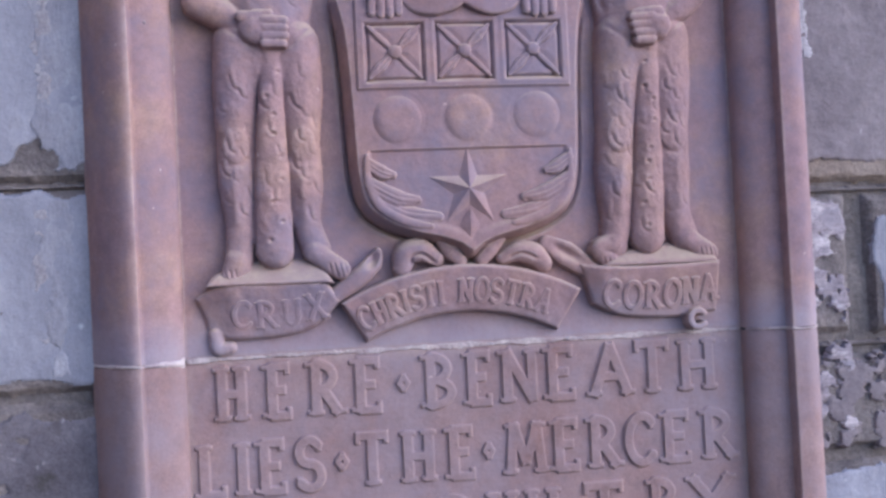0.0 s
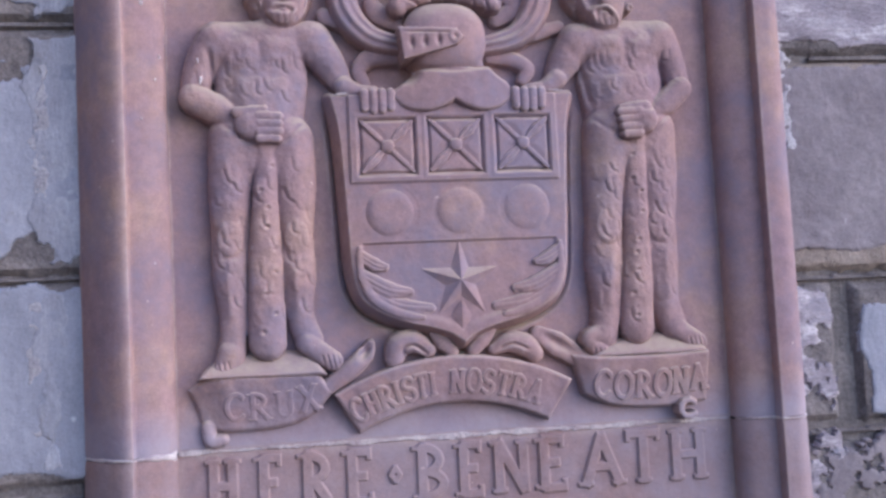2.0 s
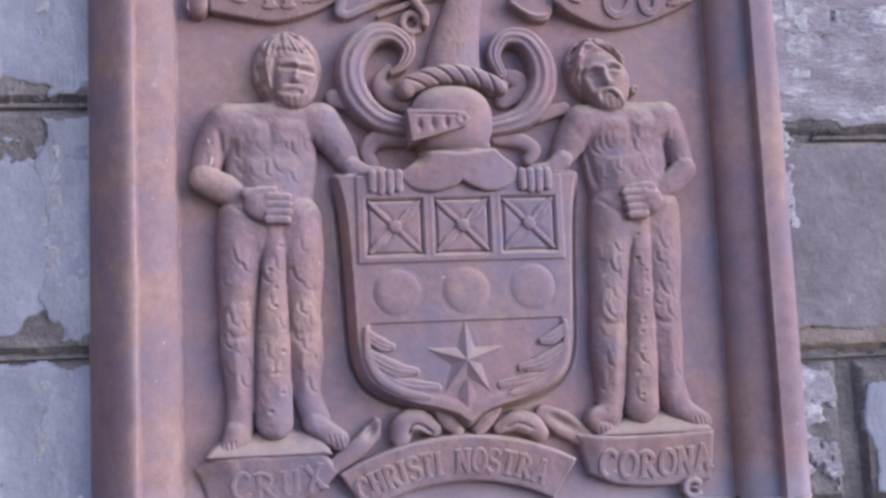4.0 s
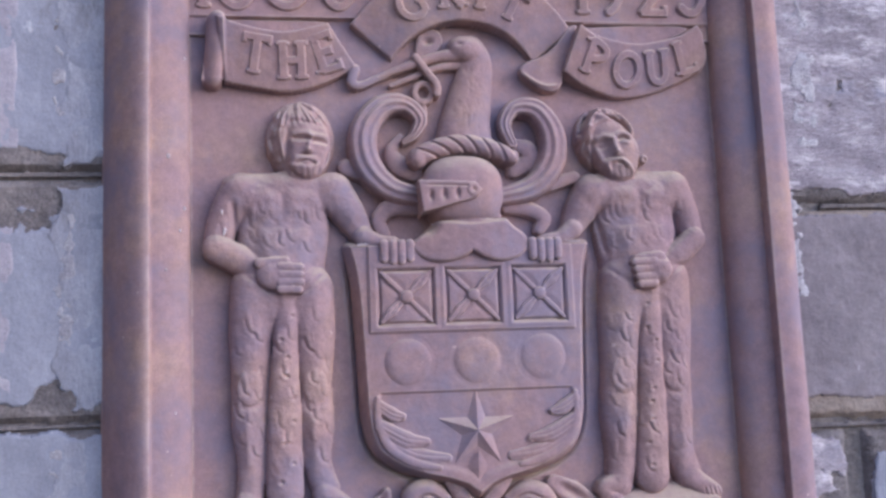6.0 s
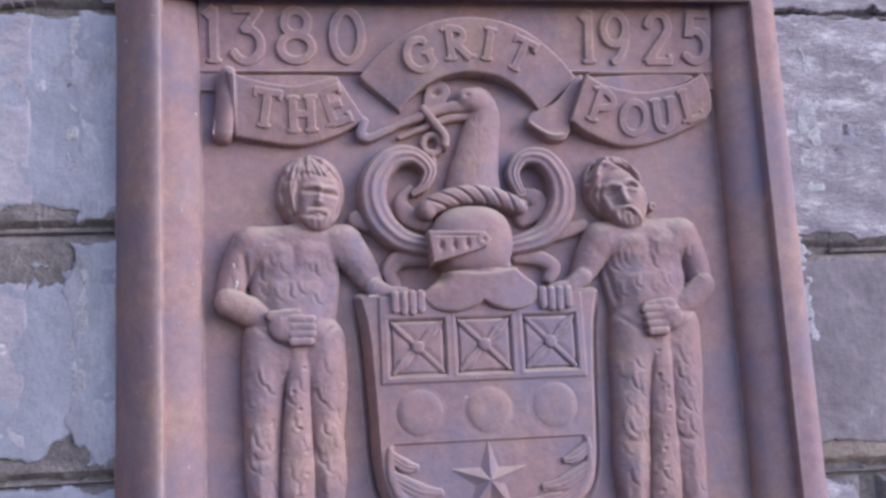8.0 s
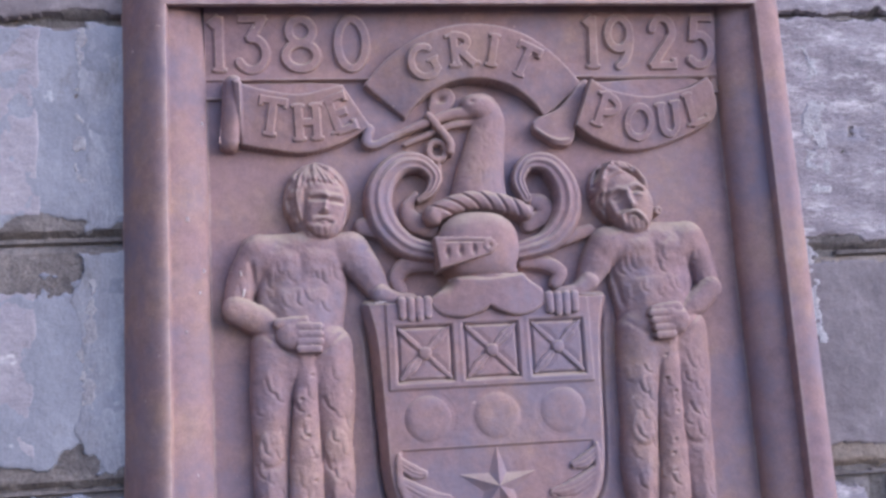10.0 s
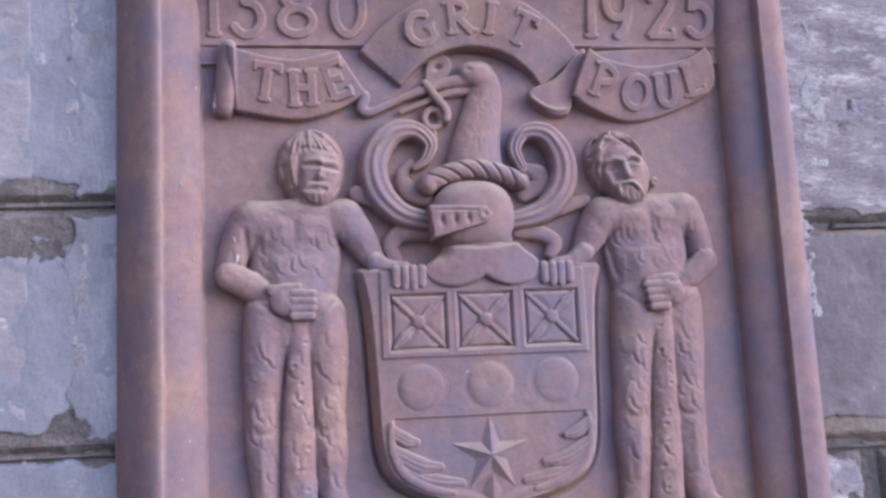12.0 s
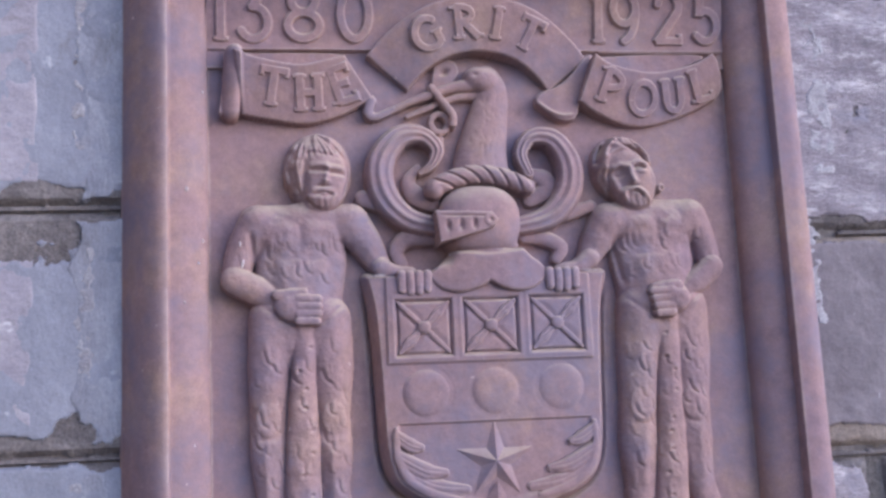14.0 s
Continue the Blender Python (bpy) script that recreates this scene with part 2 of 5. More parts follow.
    def rough(self, amount, scale, seed):
        self.H = np.where(self.H > self.sunk, self.H + amount * value_noise(self.X, self.Z, scale, seed), self.H)

    def mesh(self, name, mat, y=0.0, sharp=36):
        H = np.maximum(self.H, self.sunk)
        ny, nx = H.shape
        idx = np.arange(ny * nx).reshape(ny, nx)
        q = np.stack([idx[:-1, :-1], idx[:-1, 1:], idx[1:, 1:], idx[1:, :-1]], axis=-1).reshape(-1, 4)
        q = q[H.ravel()[q].max(axis=1) > self.sunk + 0.0004]
        used, inv = np.unique(q, return_inverse=True)
        v = np.stack([self.X.ravel(), y - H.ravel(), self.Z.ravel()], axis=-1)[used]
        me = mesh_of(name, v, inv.reshape(-1, 4), mat)
        me.set_sharp_from_angle(angle=radians(sharp))
        return me


# ---- letters: strokes in a unit square, with serifs ----
# l x0 z0 x1 z1: straight stroke; a cx cz rx rz from to: arc in degrees; s x z: flat serif; v x z: upright serif
GLYPHS = {
    "A": "l .1 0 .5 1;l .9 0 .5 1;l .26 .36 .74 .36;s .1 0;s .9 0",
    "B": "l .2 0 .2 1;a .2 .75 .55 .25 -90 90;a .2 .26 .66 .26 -90 90;s .12 0;s .12 1",
    "C": "a .56 .5 .46 .5 48 316;v .87 .83",
    "E": "l .2 0 .2 1;l .2 1 .85 1;l .2 .52 .68 .52;l .2 0 .9 0;v .85 .93;v .9 .07;s .12 0;s .12 1",
    "G": "a .54 .5 .46 .5 45 300;l .84 .08 .84 .45;s .84 .45;v .84 .84",
    "H": "l .2 0 .2 1;l .8 0 .8 1;l .2 .5 .8 .5;s .2 0;s .2 1;s .8 0;s .8 1",
    "I": "l .5 0 .5 1;s .5 0;s .5 1",
    "L": "l .25 0 .25 1;l .25 0 .9 0;s .25 1;s .18 0;v .9 .08",
    "M": "l .1 0 .2 1;l .2 1 .5 .2;l .5 .2 .8 1;l .8 1 .9 0;s .1 0;s .9 0;s .17 1;s .83 1",
    "N": "l .17 0 .17 1;l .17 1 .83 0;l .83 0 .83 1;s .17 0;s .12 1;s .83 1",
    "O": "a .5 .5 .46 .5 0 360",
    "P": "l .22 0 .22 1;a .22 .72 .62 .28 -90 90;s .22 0;s .15 1",
    "R": "l .2 0 .2 1;a .2 .74 .55 .26 -90 90;l .42 .48 .9 0;s .18 0;s .12 1;s .92 0",
    "S": "a .5 .75 .36 .25 35 270;a .5 .25 .38 .25 -90 90;a .5 .25 .38 .25 215 270;v .83 .86;v .13 .12",
    "T": "l .5 0 .5 1;l .08 1 .92 1;s .5 0;v .08 .93;v .92 .93",
    "U": "l .2 .36 .2 1;l .8 .36 .8 1;a .5 .36 .3 .36 180 360;s .2 1;s .8 1",
    "X": "l .12 0 .86 1;l .88 0 .14 1;s .12 0;s .88 0;s .14 1;s .86 1",
    "Y": "l .5 0 .5 .48;l .5 .48 .1 1;l .5 .48 .9 1;s .5 0;s .1 1;s .9 1",
    "1": "l .55 0 .55 1;l .55 1 .25 .88;s .55 0",
    "2": "a .5 .72 .36 .28 -20 170;l .8 .58 .12 0;l .12 0 .92 0;v .9 .06",
    "3": "l .15 1 .82 1;l .82 1 .42 .62;a .46 .31 .40 .31 -150 95",
    "5": "l .3 1 .88 1;l .3 1 .24 .56;a .46 .32 .40 .32 -140 110;v .88 1",
    "8": "a .5 .76 .32 .24 0 360;a .5 .26 .42 .26 0 360",
    "9": "a .5 .68 .40 .32 0 360;a .34 .60 .56 .62 -75 10",
    "0": "a .5 .5 .44 .5 0 360",
    "*": "l .5 .36 .72 .5;l .72 .5 .5 .64;l .5 .64 .28 .5;l .28 .5 .5 .36",
}
glyph_meshes = {}


def glyph(ch, w, h, stroke, raise_by, mat):
    """The raised mesh of a letter w wide and h high, its origin at the middle of its box."""
    key = (ch, round(w, 3), round(h, 3), mat.name)
    if key in glyph_meshes:
        return glyph_meshes[key]
    pad = stroke * 2.2
    r = Relief(-w / 2 - pad, w / 2 + pad, -h / 2 - pad, h / 2 + pad, step=max(0.0009, h / 62), sunk=-0.0015)
    serif = stroke * 1.55
    iw, ih = w - 2 * stroke * 0.4, h - 2 * stroke * 0.55

    def at(x, z):
        return ((x - 0.5) * iw, (z - 0.5) * ih)

    d = np.full_like(r.X, 9.0)
    for cmd in GLYPHS[ch].split(";"):
        kind, *nums = cmd.split()
        n = [float(q) for q in nums]
        thick = stroke
        if kind == "l":
            pts = [at(n[0], n[1]), at(n[2], n[3])]
            if abs(n[1] - n[3]) < 0.01:
                thick = stroke * 0.85
        elif kind == "a":
            k = 24
            pts = [at(n[0] + n[2] * math.cos(radians(n[4] + (n[5] - n[4]) * i / k)),
                      n[1] + n[3] * math.sin(radians(n[4] + (n[5] - n[4]) * i / k))) for i in range(k + 1)]
            thick = stroke * 0.92
        elif kind == "s":
            x, z = at(*n)
            inward = stroke * 0.12 * (1 if n[1] < 0.5 else -1)
            pts, thick = [(x - serif, z + inward), (x + serif, z + inward)], stroke * 0.42
        else:
            x, z = at(*n)
            pts, thick = [(x, z - serif * 0.6), (x, z + serif * 0.6)], stroke * 0.48
        if kind == "a":
            dist, _, _ = r.along(pts)
            d = np.minimum(d, dist - thick)
            continue
        (ax, az), (bx, bz) = pts
        run = math.hypot(bx - ax, bz - az)
        ux, uz = (bx - ax) / run, (bz - az) / run
        lengthwise = np.abs((r.X - (ax + bx) / 2) * ux + (r.Z - (az + bz) / 2) * uz) - run / 2 - stroke * (0.5 if kind == "l" else 0.0)
        across = np.abs((r.Z - az) * ux - (r.X - ax) * uz) - thick
        d = np.minimum(d, np.maximum(lengthwise, across))
    r.H = np.where(d < stroke * 0.35, raise_by * ease((stroke * 0.20 - d) / (stroke * 0.36)) - 0.001, r.sunk)
    r.H += np.where(d < 0, 0.0004 * value_noise(r.X, r.Z, 160, len(glyph_meshes)), 0)
    glyph_meshes[key] = r.mesh("letter", mat, sharp=54)
    return glyph_meshes[key]


def letter(ch, cx, cz, w, h, parent, y, turn=0.0, stroke=0.0068, raise_by=0.0042, mat=None, name="letter", lean=0.0, nod=0.0):
    me = glyph(ch, w, h, stroke, raise_by, mat or SANDSTONE)
    part(name, me, parent, "", Matrix.Translation((cx, y, cz)) @ pose(0, 0, 0, nod, 0, lean) @ pose(0, 0, 0, 0, -turn, 0))


def empty(name, label, category, at=(0, 0, 0), group="", kind=""):
    e = new(name)
    e.empty_display_size = 0.05
    return tagged(e, label, category, group, kind)


# ---- the carved tablet: two stones, bedded one on the other ----
JOINT, ARRIS_Z, FIELD_TOP = 1.2465, 2.053, 2.072
INNER, ARRIS, OUTER = 0.345, 0.391, 0.453
OUTER_RIGHT = 0.4455


def moulding_profile(power):
    """Half-plan from the field outward: hollow, small step, front edge, rounded outer side; (x, y)."""
    pts = []
    for i in range(13):
        a = math.pi / 2 * i / 12
        pts.append((INNER + 0.042 * ((1 - math.cos(a)) * 0.82 + 0.18 * i / 12), -0.0120 - 0.0255 * (math.sin(a) * 0.70 + 0.30 * i / 12)))
    pts += [(ARRIS - 0.0038, -0.0378), (ARRIS - 0.0030, -0.0378), (ARRIS - 0.0014, -0.0500), (ARRIS - 0.0002, -0.0516), (ARRIS + 0.002, -0.0520)]
    for i in range(1, 15):
        k = i / 14
        pts.append((ARRIS + 0.002 + (OUTER - ARRIS - 0.002) * k, -0.0520 + 0.0645 * k ** power))
    return pts


PROFILE = moulding_profile(1.7)
PROFILE_FLAT = moulding_profile(4.0)


def moulding(side, z0, z1, grow=0.0, seed=0, mitre=False):
    """A length of frame moulding with slightly worn edges."""
    nz = max(2, int((z1 - z0) / 0.008))
    zs = np.linspace(z0, z1, nz + 1)
    prof = [(p[0], p[1] + grow) for p in (PROFILE if side < 0 else PROFILE_FLAT)] + [(OUTER, 0.11), (INNER, 0.11)]
    prof = [(INNER, 0.02)] + prof
    rng = np.array([[(x, z) for x, _ in prof] for z in zs])
    wob = value_noise(rng[..., 0] * 3, rng[..., 1], 9, seed, 4) * 0.0009
    v = []
    for i, z_ring in enumerate(zs):
        soft = 0.0016 if (i == 0 or (i == nz and not mitre)) else 0.0
        for j, (x, y) in enumerate(prof):
            z = z_ring + ((x - ARRIS if x > ARRIS else FIELD_TOP - z_ring if x < ARRIS - 0.0032 else 0) if mitre and i == nz else 0)
            if side > 0 and x > ARRIS:
                x = ARRIS + (x - ARRIS) * (OUTER_RIGHT - ARRIS) / (OUTER - ARRIS)
            v.append((side * (x + wob[i, j] * 0.6), y + wob[i, j] + (soft if y < 0.02 else 0), z))
    n = len(prof)
    f = []
    for i in range(nz):
        for j in range(n):
            a, b = i * n + j, i * n + (j + 1) % n
            q = (a, b, b + n, a + n)
            f.append(q if side > 0 else q[::-1])
    me_v, me_f = np.array(v), np.array(f)
    return me_v, me_f


def finish_moulding(name, side, z0, z1, mat, parent, label, grow=0.0, seed=0, mitre=False):
    v, f = moulding(side, z0, z1, grow, seed, mitre)
    me = mesh_of(name, v, f, mat)
    me.set_sharp_from_angle(angle=radians(32))
    return part(name, me, parent, label)


def field(name, x0, x1, z0, z1, y, mat, parent, seed, depth=0.1, dish=0.0009, step=0.008, carve=None):
    """A slab with a faintly uneven worked front face."""
    nx, nz = int((x1 - x0) / step), max(2, int((z1 - z0) / step))
    X, Z = np.meshgrid(np.linspace(x0, x1, nx + 1), np.linspace(z0, z1, nz + 1))
    Y = y - dish * value_noise(X, Z, 14, seed)
    if carve is not None:
        Y += carve(X, Z)
    Y[0, :] += 0.0012
    Y[-1, :] += 0.0012
    m = X.size
    v = np.concatenate([np.stack([X, Y, Z], -1).reshape(-1, 3), np.stack([X, np.full_like(X, depth), Z], -1).reshape(-1, 3)])
    i = np.arange(m).reshape(X.shape)
    front = np.stack([i[:-1, :-1], i[:-1, 1:], i[1:, 1:], i[1:, :-1]], -1).reshape(-1, 4)
    rim = np.concatenate([i[0, :], i[1:, -1], i[-1, -2::-1], i[-2:0:-1, 0]])
    nxt = np.roll(rim, -1)
    sides = np.stack([nxt, rim, rim + m, nxt + m], -1)
    me = mesh_of(name, v, np.concatenate([front, sides]), mat)
    me.set_sharp_from_angle(angle=radians(40))
    return part(name, me, parent)


tablet = empty("carved_panel", "carved red sandstone heraldic panel with moulded frame set in a wall", "relief panel")
lower = empty("inscription_stone", "red sandstone slab with raised lettering bedded below the carved panel", "inscription stone")

field("panel_face", -INNER, INNER, 0.72, JOINT - 0.0015, 0.0, SANDSTONE_LOW, lower, 4)
for side in (-1, 1):
    finish_moulding("moulding", side, JOINT + 0.0015, ARRIS_Z, SANDSTONE, tablet, "hollow moulded frame of red sandstone", seed=5 + side, mitre=True)
    finish_moulding("moulding", side, 0.72, JOINT - 0.0015, SANDSTONE_LOW, lower, "hollow moulded frame of red sandstone", seed=8 + side)

# head of the frame: soffit rising inward behind a drip edge, rounded top
bm = bmesh.new()
head_prof = [(0.10, FIELD_TOP), (-0.0040, FIELD_TOP), (-0.0200, ARRIS_Z + 0.0105), (-0.0360, ARRIS_Z + 0.0060), (-0.0400, ARRIS_Z + 0.0050),
             (-0.0410, ARRIS_Z + 0.0005), (-0.0500, ARRIS_Z - 0.0005), (-0.0516, ARRIS_Z), (-0.0520, ARRIS_Z + 0.002)]
for i in range(1, 13):
    k = i / 12
    head_prof.append((-0.0520 + 0.0645 * k ** 1.75, ARRIS_Z + 0.002 + 0.060 * k))
head_prof.append((0.10, ARRIS_Z + 0.062))
rings = []
for k in range(57):
    ring = []
    for y, z in head_prof:
        over = max(z - ARRIS_Z, 0)
        left, right = -ARRIS - over, ARRIS + over * (OUTER_RIGHT - ARRIS) / (OUTER - ARRIS)
        ring.append(bm.verts.new((left + (right - left) * k / 56, y + 0.0008 * math.sin(k * 1.7) * math.sin(k * 0.43), z)))
    rings.append(ring)
for a, b in zip(rings, rings[1:]):
    for j in range(len(head_prof)):
        q = (j + 1) % len(head_prof)
        bm.faces.new((a[j], b[j], b[q], a[q]))
bm.faces.new(rings[0])
bm.faces.new(rings[-1][::-1])
bm_part("head_moulding", bm, SANDSTONE, tablet, "moulded head of the sandstone frame")

# mortar of the bed joint, following the mouldings
def ragged_joint(side):
    """Lime smeared unevenly along the joint, across the moulding's profile."""
    prof = [p for p in (PROFILE if side < 0 else PROFILE_FLAT)]
    run = np.concatenate([[0], np.cumsum([math.dist(a, b) for a, b in zip(prof, prof[1:])])])
    n = 140
    s_at = np.linspace(0, run[-1] * 0.97, n + 1)
    xs, ys = np.interp(s_at, run, [p[0] for p in prof]), np.interp(s_at, run, [p[1] for p in prof])
    wide = 0.0016 + 0.0016 * value_noise(s_at, s_at * 0, 60, 41 + side, 4)
    if side < 0:
        wide = wide + 0.0026 * ease((0.050 - s_at) / 0.02) + 0.0030 * np.exp(-((s_at - 0.004) / 0.005) ** 2)
    mid = JOINT + 0.0012 * value_noise(s_at, s_at * 0 + 3, 45, 43 + side, 3)
    wide = np.maximum(wide, 0.0006)
    if side > 0:
        xs = np.where(xs > ARRIS, ARRIS + (xs - ARRIS) * (OUTER_RIGHT - ARRIS) / (OUTER - ARRIS), xs)
    v, f = [], []
    for x, y, w, z in zip(xs, ys, wide, mid):
        for dz, out in ((-1, 0.0012), (-0.6, -0.0012), (0.6, -0.0012), (1, 0.0012)):
            v.append((side * x, y + out, z + dz * w))
    for i in range(n):
        for j in range(3):
            q = (4 * i + j, 4 * i + j + 4, 4 * i + j + 5, 4 * i + j + 1)
            f.append(q if side > 0 else q[::-1])
    part("mortar_joint", mesh_of("mortar_joint", v, f, LIME), lower, "ragged whitish lime mortar joint")


joint_bed = Relief(-INNER + 0.001, INNER - 0.001, JOINT - 0.006, JOINT + 0.006, step=0.001, sunk=-0.003)
wave = 0.0014 * value_noise(joint_bed.X, joint_bed.Z * 0, 40, 21)
thick = 0.0025 + 0.0034 * value_noise(joint_bed.X, joint_bed.Z * 0, 26, 22) + 0.0012 * value_noise(joint_bed.X, joint_bed.Z, 220, 23)
joint_bed.H = np.where(np.abs(joint_bed.Z - JOINT - wave) < np.maximum(thick, 0.0013), 0.0012, joint_bed.sunk)
part("mortar_joint", joint_bed.mesh("mortar_joint", LIME), lower, "thin whitish lime mortar joint")
for side in (-1, 1):
    ragged_joint(side)

# splashes of lime on the hollow of the frame
for x, z, size in ((0.369, 1.779, 0.0026), (0.351, 1.716, 0.0022), (0.356, 1.688, 0.0017), (0.350, 1.905, 0.0016), (0.372, 1.640, 0.0014), (0.362, 1.470, 0.0015)):
    near = [p for p in PROFILE if p[0] < ARRIS - 0.004]
    y = float(np.interp(x, [p[0] for p in near], [p[1] for p in near]))
    bm = bmesh.new()
    bmesh.ops.create_icosphere(bm, subdivisions=2, radius=1.0)
    for v in bm.verts:
        k = 1 + 0.25 * noise.noise(v.co * 2 + Vector((z * 9, 0, 0)))
        v.co = Vector((-x + v.co.x * size * k, y + v.co.y * 0.0009, z + v.co.z * size * 1.3 * k))
    bm_part("lime_splash", bm, LIME, tablet, "small white splash of lime", smooth=True)

# lime that ran along the shield's upper corners and one forearm
for x, y, z, wide, tall, turn in ((0.128, -0.0335, 1.6672, 0.013, 0.0011, 3), (-0.138, -0.0320, 1.6665, 0.010, 0.0011, -4), (-0.303, -0.0330, 1.6850, 0.0016, 0.0060, 12),
                                  (-0.306, -0.0290, 1.7100, 0.0012, 0.0040, -10), (-0.046, -0.0290, 1.6900, 0.0050, 0.0009, 25)):
    bm = bmesh.new()
    bmesh.ops.create_icosphere(bm, subdivisions=2, radius=1.0)
    for v in bm.verts:
        k = 1 + 0.35 * noise.noise(v.co * 2.5 + Vector((x * 40, 0, 0)))
        v.co = pose(x, y, z, 0, turn, 0) @ Vector((v.co.x * wide * k, v.co.y * 0.0012, v.co.z * tall * k))
    bm_part("lime_splash", bm, LIME, tablet, "thin white run of lime", smooth=True)

# raised date field at the top, its lower edge a sharp ledge
date = Relief(-INNER, INNER, 1.938, FIELD_TOP, step=0.002)
date.plate([(-0.36, 1.9655), (0.36, 1.9640), (0.36, 2.10), (-0.36, 2.10)], 0.010, 0.0015, k=0.001, tilt=lambda X, Z: 0.17 * np.clip(Z - 1.985, 0, 1))
date.plate([(-0.36, 1.9415), (-0.322, 1.9415), (-0.322, 1.98), (-0.36, 1.98)], 0.007, 0.001, k=0.001)
date.plate([(0.36, 1.9410), (0.335, 1.9410), (0.335, 1.98), (0.36, 1.98)], 0.007, 0.001, k=0.001)
date.H += np.where(date.H > 0, 0.0006 * value_noise(date.X, date.Z, 16, 5), 0)
part("date_field", date.mesh("date_field", SANDSTONE), tablet)
for word, spans in (("1380", ((-0.343, -0.314), (-0.309, -0.259), (-0.249, -0.196), (-0.180, -0.133))),
                    ("1925", ((0.154, 0.182), (0.184, 0.228), (0.245, 0.290), (0.299, 0.344)))):
    for ch, (a, b) in zip(word, spans):
        wide = 0.034 if ch == "1" else b - a
        letter(ch, (a + b) / 2, 2.012, wide, 0.074 if ch in "13" else 0.072, tablet, -0.0152, stroke=0.0062, raise_by=0.0050, name="numeral", nod=8.5)


# ---- scrolls with lettering ----
def arc_band(cx, cz, r_in, r_out, a0, a1, n=26, skew=0.0):
    """Outline of a curved ribbon between two radii, from angle a0 to a1."""
    up = [(cx + r_out * math.cos(radians(a0 + (a1 - a0) * i / n)), cz + r_out * math.sin(radians(a0 + (a1 - a0) * i / n))) for i in range(n + 1)]
    b0, b1 = a0 - skew, a1 + skew
    dn = [(cx + r_in * math.cos(radians(b0 + (b1 - b0) * i / n)), cz + r_in * math.sin(radians(b0 + (b1 - b0) * i / n))) for i in range(n + 1)]
    return up + dn[::-1]


# top arch
grit = Relief(-0.16, 0.165, 1.865, 2.035, step=0.0011)
grit.plate(arc_band(0.003, 1.847, 0.113, 0.182, 36.0, 143.0, skew=2.5), 0.030, 0.003, tilt=lambda X, Z: -0.010 * ease((np.abs(X - 0.003) - 0.05) / 0.09) + 0.26 * (Z - 1.975))
grit.rough(0.0006, 60, 11)
arch_scroll = part("scroll", grit.mesh("scroll", SANDSTONE), tablet, "arched stone scroll with raised capitals")
for ch, a, w in (("G", 117.0, 0.042), ("R", 96.5, 0.038), ("I", 80.5, 0.024), ("T", 63.5, 0.040)):
    r = 0.1495
    letter(ch, 0.003 + r * math.cos(radians(a)), 1.847 + r * math.sin(radians(a)), w, 0.045, arch_scroll,
           -0.0300 + 0.010 * float(ease((abs(r * math.cos(radians(a))) - 0.05) / 0.09)) - 0.26 * (1.847 + r * math.sin(radians(a)) - 1.975),
           a - 90, 0.0052, 0.0040, nod=14.5)

# folds that tie the arch to the side scrolls
tails = Relief(0.07, 0.165, 1.86, 1.965, step=0.0011)
tails.plate(spline([(0.084, 1.906), (0.118, 1.922), (0.150, 1.958), (0.158, 1.952), (0.141, 1.905), (0.130, 1.873), (0.112, 1.869), (0.094, 1.878), (0.079, 1.892)], 5, True), 0.016, 0.003)
tails.line([(0.080, 1.893), (0.096, 1.881), (0.113, 1.875), (0.127, 1.877)], 0.0022, -0.003)
part("scroll_fold", tails.mesh("scroll_fold", SANDSTONE), tablet)
tail_l = Relief(-0.15, -0.06, 1.86, 1.935, step=0.0011)
tail_l.limb([(-0.138, 1.897), (-0.142, 1.880), (-0.131, 1.876), (-0.108, 1.886), (-0.080, 1.897)], [0.007, 0.007, 0.0055, 0.005, 0.004], 0.010, 0.8)
part("scroll_fold", tail_l.mesh("scroll_fold", SANDSTONE), tablet)

# THE
the = Relief(-0.34, -0.12, 1.855, 1.972, step=0.0011)
the.plate(np.vstack([spline([(-0.310, 1.956), (-0.268, 1.944), (-0.222, 1.939), (-0.172, 1.951)], 6),
                     spline([(-0.136, 1.900), (-0.178, 1.877), (-0.222, 1.866), (-0.265, 1.871), (-0.303, 1.878)], 6)]), 0.026, 0.003,
          tilt=lambda X, Z: -0.008 * ease((X + 0.20) / 0.06) + 0.28 * (Z - 1.908))
the.plate(spline([(-0.312, 1.962), (-0.262, 1.948), (-0.222, 1.943), (-0.178, 1.950), (-0.178, 1.962), (-0.25, 1.9635)], 5, True), 0.005, 0.002)
the.limb([(-0.311, 1.955), (-0.317, 1.882)], [0.0125, 0.0125], 0.020, 0.9, k=0.002, smooth=False)
roll = ease((0.016 - np.abs(the.X + 0.314)) / 0.004) * (the.H > 0)
the.H += roll * (0.42 * (the.X + 0.308) + 0.10 * (the.Z - 1.918))
the.rough(0.0006, 60, 12)
the_scroll = part("scroll", the.mesh("scroll", SANDSTONE), tablet, "sagging stone scroll with a rolled end and raised capitals")
for ch, x, z, turn, w in (("T", -0.263, 1.910, -9, 0.041), ("H", -0.2175, 1.9035, 2, 0.042), ("E", -0.1755, 1.9145, 19, 0.036)):
    letter(ch, x, z, w, 0.049, the_scroll, -0.0260 + 0.007 * float(ease((x + 0.20) / 0.06)) - 0.28 * (z - 1.908), turn, 0.0055, 0.0040, nod=15.5)

